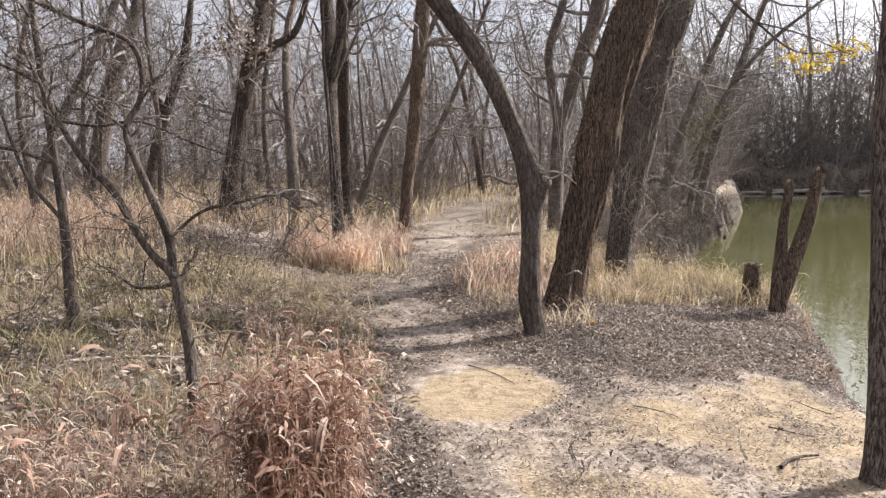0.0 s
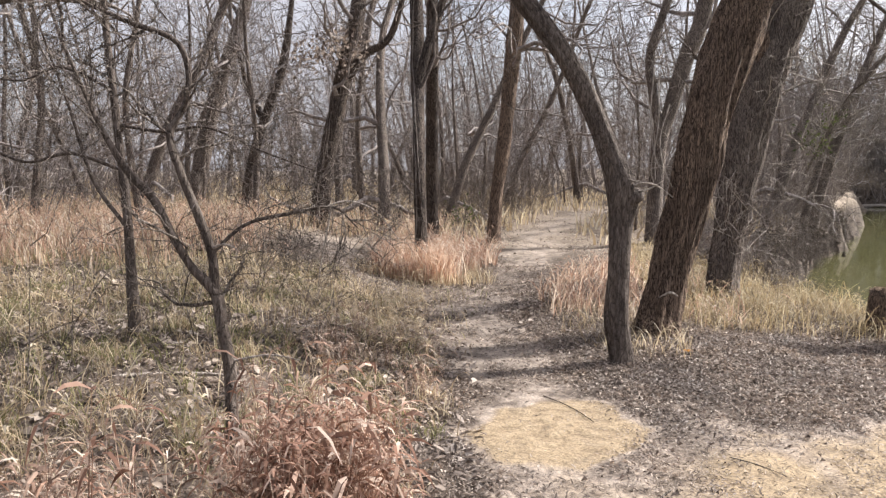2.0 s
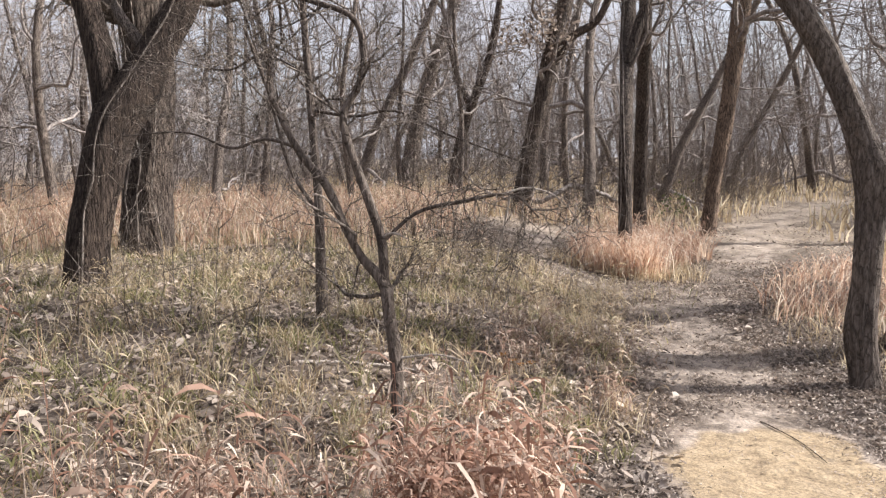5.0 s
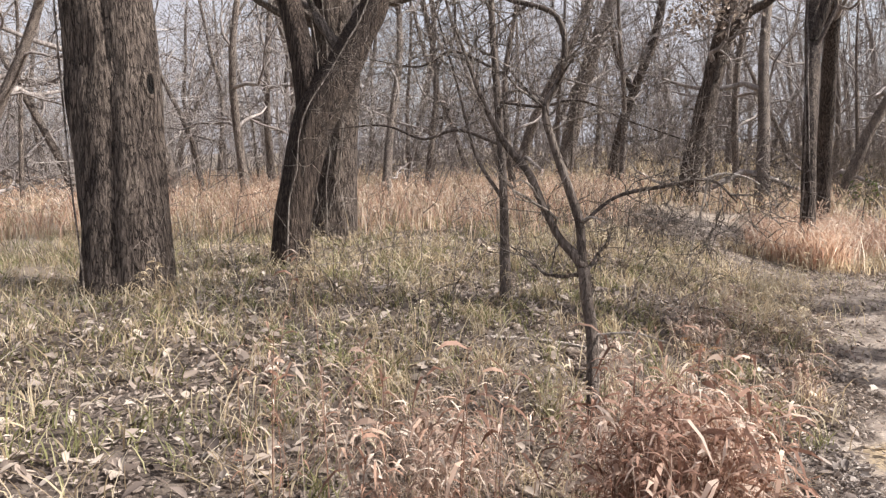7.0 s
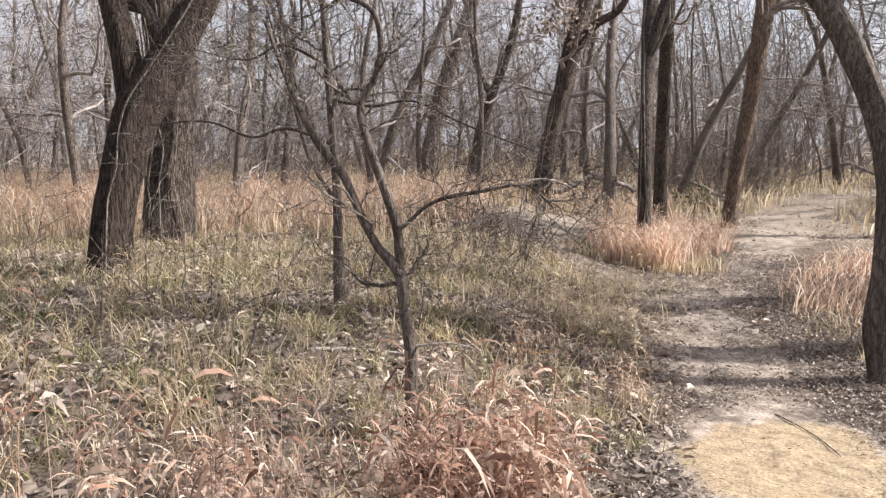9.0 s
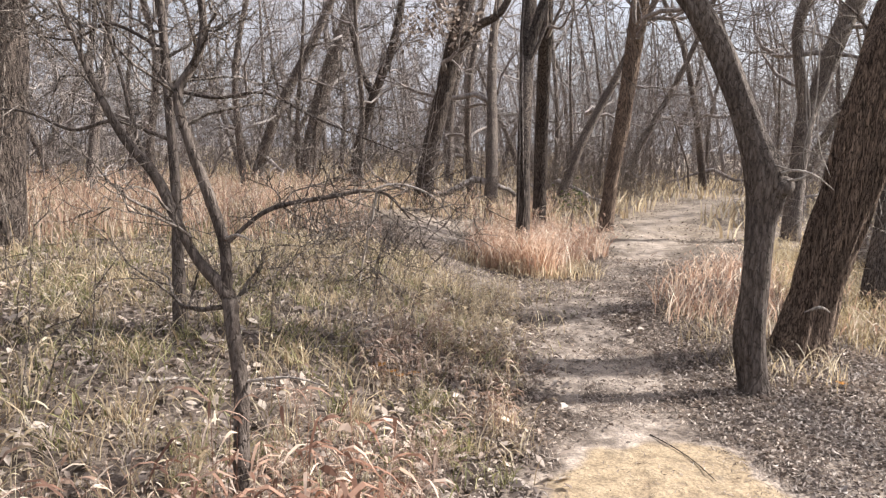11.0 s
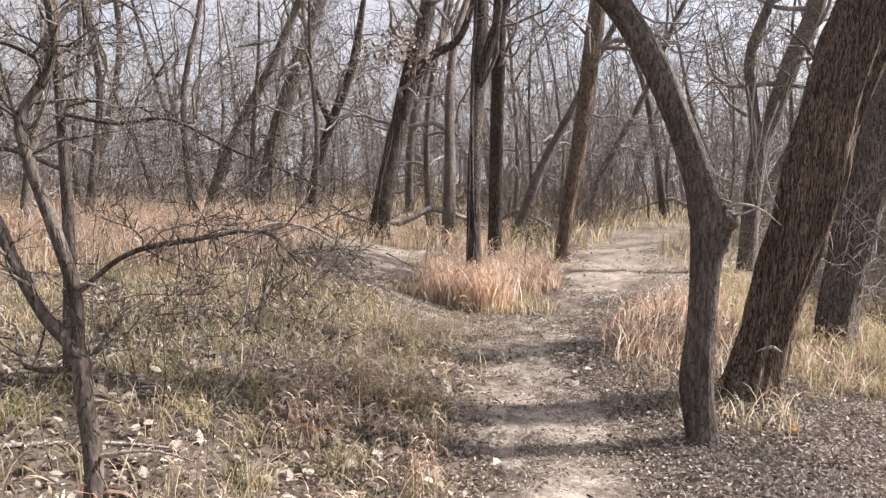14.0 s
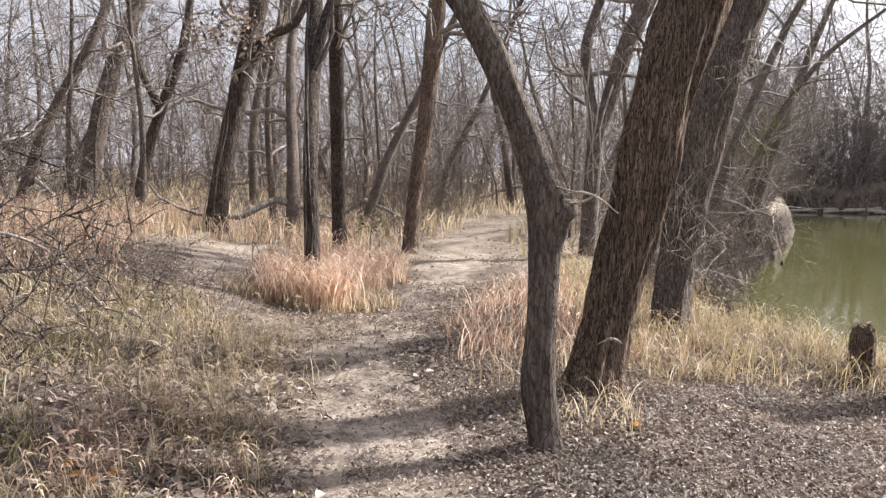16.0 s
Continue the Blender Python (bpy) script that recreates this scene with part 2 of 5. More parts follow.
class Stems:
    """Gathers tapered round stems into one mesh of quads."""

    def __init__(self):
        self.verts, self.faces, self.count = [], [], 0

    def tube(self, pts, radii, sides, ridge=0.0, seed=0.0):
        pts = np.asarray(pts, float)
        t = np.gradient(pts, axis=0)
        t /= np.linalg.norm(t, axis=1)[:, None] + 1e-9
        ref = np.array([1.0, 0.0, 0.0]) if abs(t[0][0]) < 0.8 else np.array([0.0, 1.0, 0.0])
        u = np.cross(t, ref)
        u /= np.linalg.norm(u, axis=1)[:, None]
        w = np.cross(t, u)
        ang = np.linspace(0, 2 * math.pi, sides, endpoint=False)
        rr = np.repeat(np.asarray(radii, float)[:, None], sides, axis=1)
        if ridge:
            for i, p in enumerate(pts):
                for j, g in enumerate(ang):
                    q = Vector((math.cos(g) * 3.2 + seed, math.sin(g) * 3.2, p[2] * 1.3))
                    f = Vector((math.cos(g) * 5.2 + seed, math.sin(g) * 5.2, p[2] * 1.5 + seed))
                    rr[i, j] *= 1 + ridge * (0.5 * noise.noise(q) + 1.1 * (abs(noise.noise(f)) - 0.25))
        ring = pts[:, None] + rr[..., None] * (np.cos(ang)[None, :, None] * u[:, None] + np.sin(ang)[None, :, None] * w[:, None])
        n = len(pts)
        i, j = np.meshgrid(np.arange(n - 1), np.arange(sides), indexing="ij")
        a = i * sides + j
        b = i * sides + (j + 1) % sides
        self.faces.append(np.stack([a, b, b + sides, a + sides], -1).reshape(-1, 4) + self.count)
        self.verts.append(ring.reshape(-1, 3))
        self.count += n * sides

    def ribbon(self, pts, radii):
        """A twig too thin to show its roundness: a narrow twisted strip."""
        pts = np.asarray(pts, float)
        t = np.gradient(pts, axis=0)
        side = np.cross(t, np.array([0.31, 0.52, 0.2]) + 0.6 * pts[0] % 1.0)
        side /= np.linalg.norm(side, axis=1)[:, None] + 1e-9
        w = side * np.asarray(radii, float)[:, None]
        n = len(pts)
        a = np.arange(n - 1) * 2
        self.faces.append(np.stack([a, a + 1, a + 3, a + 2], -1) + self.count)
        self.verts.append(np.stack([pts - w, pts + w], 1).reshape(-1, 3))
        self.count += n * 2

    def mesh(self, name, mat):
        return mesh_from(name, np.concatenate(self.verts), np.concatenate(self.faces), mat)


def spline(knots, step):
    """Knots of (x, y, z, radius), drawn smooth."""
    k = np.asarray(knots, float)
    k = np.vstack([2 * k[0] - k[1], k, 2 * k[-1] - k[-2]])
    out = []
    for i in range(1, len(k) - 2):
        n = max(2, int(np.linalg.norm(k[i + 1][:3] - k[i][:3]) / step))
        for s in np.linspace(0, 1, n, endpoint=False):
            out.append(0.5 * (2 * k[i] + (k[i + 1] - k[i - 1]) * s + (2 * k[i - 1] - 5 * k[i] + 4 * k[i + 1] - k[i + 2]) * s * s
                              + (3 * k[i] - k[i - 1] - 3 * k[i + 1] + k[i + 2]) * s ** 3))
    out.append(k[-2])
    out = np.array(out)
    out[:, 3] = np.maximum(out[:, 3], 0.002)
    return out


def unit(v):
    return v / (np.linalg.norm(v) + 1e-9)


def grow(stems, rng, start, way, length, radius, level, droop=0.0, crook=0.22, many=5, flat=-1):
    """A crooked bough with its side boughs and twigs."""
    steps = 2 + int(level * 2)
    p, d = np.array(start, float), unit(np.array(way, float))
    pts, rad = [p.copy()], [radius]
    for i in range(steps):
        d = unit(d + rng.normal(0, crook, 3) + np.array([0, 0, 0.06 - droop]))
        p = p + d * length / steps
        pts.append(p.copy())
        rad.append(radius * (1 - 0.82 * (i + 1) / steps))
    if level <= flat:
        stems.ribbon(pts, rad)
    else:
        stems.tube(pts, rad, 6 if radius > 0.05 else 4 if radius > 0.02 else 3)
    if level <= 0:
        return
    for _ in range(many):
        f = rng.uniform(0.25, 1.0)
        i = min(steps - 1, int(f * steps))
        q = pts[i] + (pts[i + 1] - pts[i]) * rng.uniform()
        axis = unit(pts[i + 1] - pts[i])
        side = unit(np.cross(axis, rng.normal(0, 1, 3)))
        turn = rng.uniform(0.5, 1.2)
        grow(stems, rng, q, axis * math.cos(turn) + side * math.sin(turn), length * rng.uniform(0.38, 0.66), max(0.003 if flat < 0 else 0.0072, rad[i] * 0.55),
             level - 1, droop, crook, max(3, many - 1), flat)


def part(name, me, parent, label=""):
    ob = new(name, me)
    ob.parent = parent
    return tagged(ob, label) if label else ob


def thing(name, place, label, category, group=""):
    ob = new(name)
    ob.location = place
    ob.empty_display_size = 0.2
    return tagged(ob, label, category, group)


def smooth(x, a, b):
    t = np.clip((np.asarray(x, float) - a) / (b - a), 0, 1)
    return t * t * (3 - 2 * t)


# ---- the lie of the land ----
BANK_Y = [-60, -10, 0, 3, 4.6, 5.8, 7.2, 8.6, 10, 12, 14, 16, 20, 24, 28, 34, 44, 60, 140]
BANK_X = [0.5, 2.2, 2.55, 2.8, 2.95, 3.3, 3.9, 4.3, 4.1, 3.75, 3.7, 4.0, 5.6, 7.7, 9.9, 12.9, 17.5, 24, 40]
PATH_Y = [-20, 0, 4, 6.2, 8, 9.3, 11, 12.6, 15, 18, 22, 27.5, 31, 34, 60]
PATH_X = [0.6, 0.5, 0.35, -0.05, -0.6, -0.72, -0.4, 0.0, 0.0, 0.05, 0.75, 1.9, 4.2, 8.0, 12.0]
FORK_Y = [9.0, 10.6, 12.5, 15, 18, 24, 40]
FORK_X = [-1.0, -2.75, -3.5, -4.1, -4.6, -7.0, -14.0]
WATER_LEVEL = -1.6


def far_shore(x):
    return 63 + 0.10 * (x - 20) + 2.0 * np.sin(x * 0.11) + 0.5 * np.sin(x * 0.7) + 0.3 * np.sin(x * 1.9 + 1)


def river_depth(x, y):
    """Nought on land, one in the river bed; it drops steeply at the banks."""
    wob = 0.25 * np.sin(y * 0.9 + 0.7 * np.sin(y * 0.6)) + 0.16 * np.sin(y * 2.1 + 1.5 * np.sin(x * 1.7)) + 0.1 * np.sin(y * 4.3 + 2.2 * np.sin(x * 3.1 + y))
    near = (x - np.interp(y, BANK_Y, BANK_X) - wob * smooth(y, 2, 12)) / (0.85 + 0.3 * smooth(y, 12, 25))
    return np.minimum(smooth(near, -0.15, 1.15), smooth(far_shore(x) - y + 0.4 * np.sin(x * 2.1 + 2 * y), -1.0, 0.9))


def land(x, y):
    """Height of the ground."""
    x, y = np.asarray(x, float), np.asarray(y, float)
    foot = -0.25 - np.clip((y - 6.5) * 0.36, 0, 5)
    rise = 0.44 * smooth(foot - x, 0, 2.6) * (1 - 0.35 * smooth(y, 12, 22))
    fall = -0.16 * smooth(x, 1.2, 3.6) * (1 - smooth(y, 12, 20))
    far = (1.3 + 0.5 * np.sin(x * 0.33) + 0.35 * np.sin(x * 0.9 + 2)) * smooth(y - far_shore(x) + 0.5 * np.sin(x * 1.3 + y), -1.2, 2.2) * smooth(x, 8, 24)
    lumps = 0.05 * np.sin(x * 1.7 + 0.6 * y) * np.sin(y * 1.3 - 0.4 * x) + 0.02 * np.sin(x * 5.3) * np.sin(y * 4.7 + x)
    lumps = lumps * smooth(np.hypot(x - 0.3, y - 3), 1.5, 6)
    back = 0.5 * smooth(y, 22, 60) * smooth(-x, -4, 6)
    return rise + fall + far + lumps + back - (2.5 + far) * river_depth(x, y)


def path_gap(x, y):
    """Metres from the middle of the trodden paths."""
    a = np.abs(x - np.interp(y, PATH_Y, PATH_X)) / (1 + 0.12 * smooth(y, 12, 18))
    b = np.where((y > 9.0) & (y < 17.0), np.abs(x - np.interp(y, FORK_Y, FORK_X)) * 0.85, 99.0)
    return np.minimum(a, b)


def sandiness(x, y):
    """How bare the ground is: one on open sand."""
    u = x + 0.16 * np.sin(3.3 * y + 1.2 * np.sin(2.1 * x)) + 0.07 * np.sin(9.1 * y + 2 * np.sin(5 * x))
    v = y + 0.18 * np.sin(3.9 * x + np.sin(2.7 * y)) + 0.08 * np.sin(10.3 * x - 2 * np.sin(4 * y))
    trail = (0.58 - 0.04 * smooth(v, 13, 17) - 0.2 * smooth(v, 8.6, 9.6) * (1 - smooth(v, 11.3, 12.6))) * (1 - smooth(path_gap(u, v), 0.26, 0.78 - 0.12 * smooth(v, 13, 16)))
    spot = 1.1 * (1.0 - smooth(np.hypot((u - 0.2) / 0.52, (v - 4.9) / 0.86), 0.7, 1.1))
    blots = 0.5 + 0.5 * np.sin(2.2 * u + 1.7 * np.sin(1.9 * v + 0.5)) * np.sin(2.6 * v - 1.3 * np.sin(2.3 * u))
    glade = (0.42 + 0.58 * blots) * (1 - smooth(np.hypot((u - 1.55) / 1.65, (v - 3.3) / 2.1), 0.75, 1.1)) * smooth(u, -0.2, 0.35)
    side = 0.95 * (1 - smooth(np.hypot((u - 2.35 + 0.25 * (v - 4.6)) / 0.8, (v - 4.4) / 1.1), 0.5, 1.15))
    clay = smooth(river_depth(x, y), 0.03, 0.25) * smooth(y, 6, 10)
    return np.clip(np.max([trail, spot, glade, side], axis=0), 0, 1) * (1 - clay) - clay


def patches(x, y, size, shift=0.0):
    """A cheap blotchy field between nought and one."""
    x, y = x / size + shift, y / size - shift
    return 0.5 + 0.25 * (np.sin(2.1 * x + 1.3 * np.sin(1.7 * y + shift)) + np.sin(2.4 * y + 1.6 * np.sin(1.9 * x - shift)))


def sheet(xs, ys):
    x, y = np.meshgrid(xs, ys)
    n, k = len(ys), len(xs)
    i, j = np.meshgrid(np.arange(n - 1), np.arange(k - 1), indexing="ij")
    a = i * k + j
    faces = np.stack([a, a + 1, a + k + 1, a + k], -1).reshape(-1, 4)
    return x, y, faces


def spaced(lo, hi, fine_lo, fine_hi, step):
    inner = np.arange(fine_lo, fine_hi, step)
    up, down, s = [fine_hi], [fine_lo], step
    while up[-1] < hi or down[-1] > lo:
        s *= 1.12
        up.append(min(up[-1] + s, hi) if up[-1] < hi else hi)
        down.append(max(down[-1] - s, lo) if down[-1] > lo else lo)
    return np.unique(np.round(np.concatenate([down[::-1], inner, up]), 4))


ground_x = np.unique(np.concatenate([spaced(-900, 900, -5, 11, 0.12), np.arange(11, 24, 0.4), np.arange(24, 80, 1.2)]))
ground_y = np.unique(np.concatenate([spaced(-500, 1500, -0.5, 28, 0.12), np.arange(28, 58, 0.6), np.arange(58, 70, 0.25)]))
gx, gy, gfaces = sheet(ground_x, ground_y)
gz = land(gx, gy)
rough = np.random.RandomState(3).normal(0, 1, gx.shape)
gz = gz + 0.006 * rough * (1 - smooth(gy, 17, 30)) + 0.2 * rough * smooth(river_depth(gx, gy), 0.02, 0.2) * smooth(gy, 9, 12) * (1 - smooth(river_depth(gx, gy), 0.8, 1.0))
gmesh = mesh_from("ground", np.stack([gx, gy, gz], -1), gfaces, SOIL)
gattr = gmesh.attributes.new("sand", "FLOAT", "POINT")
gattr.data.foreach_set("value", sandiness(gx, gy).ravel().astype(np.float32))
dattr = gmesh.attributes.new("duff", "FLOAT", "POINT")
dattr.data.foreach_set("value", (np.maximum(smooth(gy, 11, 17), smooth(-gx, 4.5, 9)) * (0.55 + 0.45 * patches(gx, gy, 2.2, 0.6))).ravel().astype(np.float32))
tagged(new("ground", gmesh), "sandy woodland ground with a trodden path and river bank", "ground", kind="structure")

wx, wy, wfaces = sheet(np.linspace(-20, 400, 43), np.linspace(-200, 200, 41))
tagged(new("water", mesh_from("water", np.stack([wx, wy, np.full(wx.shape, WATER_LEVEL)], -1), wfaces, WATER)),
       "still murky green river water below the bank", "river", kind="structure")


# ---- the trees beside the path ----
def limb_set(ob, rng, knots, count, length, level, mat, low=0.45, droop=0.0, many=5, thin=0.4, name="crown", flat=-1):
    """Boughs and twigs that spring from the upper part of a trunk, as one crown."""
    st = Stems()
    k = spline(knots, 0.2)
    for _ in range(count):
        i = int(rng.uniform(low, 0.98) * (len(k) - 1))
        d = unit(k[i + 1][:3] - k[i][:3])
        side = unit(np.cross(d, rng.normal(0, 1, 3)))
        a = rng.uniform(0.7, 1.5)
        grow(st, rng, k[i][:3], d * math.cos(a) + side * math.sin(a), length * rng.uniform(0.6, 1.2), k[i][3] * thin * rng.uniform(0.5, 1.0), level, droop, 0.3, many, flat)
    tagged(part(name, st.mesh(name, mat), ob), kind="stuff")


def local(knots, o):
    return [(x - o[0], y - o[1], z - o[2], r) for x, y, z, r in knots]


def stem_part(name, ob, knots, sides, step, mat, ridge=0.0, seed=0.0, label="", flare=0.0):
    k = spline(knots, step)
    if flare:
        k[:, 3] *= 1 + flare * np.exp(-np.maximum(k[:, 2], 0) / 0.14)
    st = Stems()
    st.tube(k[:, :3], k[:, 3], sides, ridge, seed)
    return part(name, st.mesh(name, mat), ob, label)


rng = np.random.RandomState(11)

# the crooked tree with a knot, beside the path
o = (0.82, 6.46, 0.0)
crook_tree = thing("tree", o, "crooked grey-brown tree with a knotted elbow beside the path", "tree")
k = local([(0.85, 6.45, -0.08, 0.088), (0.825, 6.47, 0.12, 0.088), (0.79, 6.48, 0.38, 0.092), (0.80, 6.52, 0.72, 0.09), (0.81, 6.58, 1.13, 0.096), (0.83, 6.61, 1.32, 0.122), (0.815, 6.62, 1.46, 0.126), (0.74, 6.64, 1.67, 0.096),
           (0.635, 6.67, 1.95, 0.087), (0.485, 6.71, 2.31, 0.084), (0.25, 6.76, 2.7, 0.084), (-0.08, 6.83, 3.15, 0.084), (-0.5, 6.9, 3.75, 0.076), (-0.7, 7.0, 4.8, 0.06), (-0.6, 7.1, 6.2, 0.03)], o)
stem_part("trunk", crook_tree, k, 54, 0.03, BARK_SMOOTH, 0.26, 1.0, "", 0.15)
st = Stems()
kk = spline(local([(0.87, 6.58, 1.36, 0.085), (0.93, 6.56, 1.38, 0.08), (0.97, 6.55, 1.37, 0.055), (0.985, 6.55, 1.36, 0.01)], o), 0.01)
st.tube(kk[:, :3], kk[:, 3], 16, 0.4, 5.0)
part("knot", st.mesh("knot", BARK_SMOOTH), crook_tree, "reddish scarred burl")
for ends in ([(0.84, 6.55, 1.45, 0.012), (0.98, 6.5, 1.5, 0.009), (1.1, 6.48, 1.47, 0.006), (1.22, 6.5, 1.38, 0.003)],
             [(0.86, 6.55, 1.44, 0.010), (1.0, 6.52, 1.44, 0.008), (1.14, 6.5, 1.52, 0.004)],
             [(0.76, 6.58, 1.6, 0.007), (0.87, 6.52, 1.53, 0.005), (0.99, 6.5, 1.5, 0.003)]):
    stem_part("dead_twig", crook_tree, local(ends, o), 6, 0.03, DEAD_WOOD, 0, 0, "bleached bare twig")
limb_set(crook_tree, rng, k, 5, 2.2, 2, BARK_GREY, 0.68, 0.0, 5)

# the large leaning tree with furrowed bark
o = (1.31, 7.6, 0.0)
big_tree = thing("tree", o, "large leaning tree with deeply furrowed red-brown bark", "tree")
k = local([(1.28, 7.58, -0.1, 0.235), (1.33, 7.61, 0.2, 0.19), (1.42, 7.67, 0.65, 0.182), (1.57, 7.74, 1.22, 0.203), (1.68, 7.8, 1.72, 0.216), (1.81, 7.87, 2.3, 0.224),
           (1.95, 7.93, 2.75, 0.236), (2.15, 8.0, 3.3, 0.235), (2.5, 8.1, 4.3, 0.2), (2.8, 8.2, 5.8, 0.14), (2.9, 8.2, 7.5, 0.06)], o)
stem_part("trunk", big_tree, k, 90, 0.035, BARK_RUST, 0.3, 3.0, "", 0.22)
limb_set(big_tree, rng, k, 6, 2.8, 2, BARK_GREY, 0.6, 0.02, 5, 0.35)

# the stout tree behind it, on the bank
o = (2.5, 10.04, -0.05)
bank_tree = thing("tree", o, "stout dark tree leaning over the river bank, forked above", "tree")
k = local([(2.48, 10.0, -0.2, 0.19), (2.56, 10.1, 0.6, 0.18), (2.72, 10.22, 1.53, 0.225), (2.86, 10.31, 2.27, 0.25), (3.02, 10.39, 2.87, 0.27), (3.3, 10.5, 3.6, 0.235), (3.9, 10.7, 5.2, 0.16), (4.4, 10.8, 7.0, 0.08)], o)
stem_part("trunk", bank_tree, k, 64, 0.05, BARK_GREY, 0.28, 7.0, "", 0.15)
fork = local([(2.98, 10.38, 2.75, 0.16), (2.92, 10.33, 3.15, 0.16), (2.75, 10.3, 3.7, 0.13), (2.6, 10.3, 4.6, 0.09), (2.5, 10.2, 6.0, 0.04)], o)
stem_part("limb", bank_tree, fork, 28, 0.06, BARK_RUST, 0.15, 8.0)
limb_set(bank_tree, rng, k, 8, 2.6, 2, BARK_GREY, 0.3, 0.05, 6, 0.28)
limb_set(bank_tree, rng, k, 52, 1.6, 2, DEAD_WOOD, 0.1, 0.14, 4, 0.05, "dead_twig_tangle")


def wood_tree(label, knots, mat, seed, boughs=7, length=2.6, sides=14, extra=(), low=0.5, group="", vines=0):
    o = knots[0][:3]
    r = np.random.RandomState(seed)
    ob = thing("tree", o, label, "tree", group)
    k = local(knots, o)
    k[0] = (k[0][0], k[0][1], k[0][2] - 0.45, k[0][3])
    stem_part("trunk", ob, k, sides, 0.1, mat, 0.16, seed, "", 0.12)
    for e in extra:
        stem_part("limb", ob, local(e, o), sides, 0.14, mat, 0.12, seed + 2)
        limb_set(ob, r, local(e, o), 5, length * 0.8, 2, BARK_HAZED, 0.5, 0, 5)
    limb_set(ob, r, k, boughs + 5, length, 3, BARK_GREY if o[1] < 14 else BARK_HAZED, low * 0.7, 0.0, 5, flat=0 if o[1] < 14 else 1)
    kk = spline(k, 0.3)
    for _ in range(vines):
        g = -1.57 + r.normal(0, 0.7)
        top = int(len(kk) * r.uniform(0.45, 0.8))
        vk = []
        for i in range(top):
            g += r.normal(0, 0.12)
            q = kk[i][3] * 1.12 + 0.01
            vk.append((kk[i][0] + q * math.cos(g), kk[i][1] + q * math.sin(g), kk[i][2] + (0.1 if i == 0 else 0), 0.006 + 0.005 * r.uniform()))
        stem_part("vine", ob, vk, 6, 0.1, BARK_PALE, 0.1, seed, "dry pale vine climbing the trunk")
    return ob


def on(x, y):
    return float(land(x, y))


wood_tree("slender dark tree with a vine, in dry grass at the fork", [(-1.64, 11.1, 0.0, 0.12), (-1.67, 11.15, 0.9, 0.092), (-1.71, 11.3, 1.7, 0.09), (-1.80, 11.8, 2.5, 0.098),
          (-1.92, 12.4, 3.3, 0.112), (-2.0, 12.9, 4.2, 0.115), (-2.1, 13.2, 5.6, 0.09), (-2.2, 13.4, 8.0, 0.04)], BARK_DARK, 21, 9, 2.6, 20,
          extra=([(-1.86, 12.1, 3.0, 0.07), (-1.7, 12.3, 3.7, 0.075), (-1.45, 12.5, 4.6, 0.06), (-1.3, 12.6, 6.2, 0.04)],), vines=2)
wood_tree("slender dark tree standing behind the dry grass at the fork", [(-2.04, 14.9, 0.05, 0.14), (-2.03, 14.7, 1.0, 0.118), (-2.0, 14.5, 1.8, 0.118), (-1.93, 14.1, 2.8, 0.115),
          (-1.86, 13.7, 3.7, 0.115), (-1.82, 13.5, 4.6, 0.1), (-1.7, 13.5, 6.0, 0.07), (-1.6, 13.6, 7.8, 0.03)], BARK_DARK, 22, 7, 2.6, 20)
wood_tree("straight brown tree beside the path", [(-0.88, 15.45, 0.0, 0.16), (-0.78, 15.58, 1.1, 0.137), (-0.64, 15.7, 2.15, 0.147), (-0.52, 15.86, 3.51, 0.16), (-0.41, 16.0, 4.76, 0.165),
          (-0.2, 16.1, 7.0, 0.1), (0.1, 16.2, 9.5, 0.04)], BARK_RUST, 23, 9)
wood_tree("forked grey tree near the bank", [(2.55, 16.22, 0.0, 0.187), (2.59, 16.34, 1.01, 0.16), (2.68, 16.47, 2.21, 0.165), (2.89, 16.56, 2.87, 0.155), (3.2, 16.7, 3.96, 0.18), (3.56, 16.82, 4.95, 0.17),
          (3.9, 17, 7.5, 0.08)], BARK_GREY, 24, 10, extra=([(2.68, 16.47, 2.2, 0.11), (2.5, 16.5, 3.3, 0.1), (2.45, 16.6, 4.1, 0.1), (2.8, 16.7, 5.2, 0.08)],))
vine_tree = wood_tree("leaning dark tree hung with vines", [(-5.56, 18.1, 0.3, 0.27), (-5.36, 18.25, 1.57, 0.225), (-5.07, 18.44, 3.1, 0.215), (-4.84, 18.59, 4.37, 0.225), (-4.6, 18.72, 5.39, 0.2),
          (-4.2, 18.9, 8.0, 0.12)], BARK_DARK, 25, 10, extra=([(-5.0, 18.5, 3.6, 0.12), (-4.4, 18.6, 4.5, 0.11), (-3.7, 18.7, 5.0, 0.09), (-3.2, 18.7, 6.5, 0.06)],), vines=3)
wood_tree("thin leaning dark tree in the wood", [(-9.01, 21.39, 0.35, 0.18), (-8.67, 21.6, 2.0, 0.15), (-8.26, 21.78, 3.39, 0.14), (-7.74, 21.97, 4.94, 0.13), (-7.4, 22, 7, 0.07)], BARK_DARK, 26, 8,
          extra=([(-8.35, 21.75, 3.1, 0.09), (-8.9, 21.9, 4.2, 0.08), (-9.3, 22, 5.6, 0.05)],))
wood_tree("leaning dark-grey tree in the wood", [(-11.71, 23.54, 0.35, 0.3), (-11.4, 23.75, 2.02, 0.28), (-10.92, 24.02, 4.26, 0.26), (-10.09, 24.33, 6.68, 0.22), (-9.4, 24.6, 9.5, 0.12)], BARK_GREY, 27, 9, 3.2)
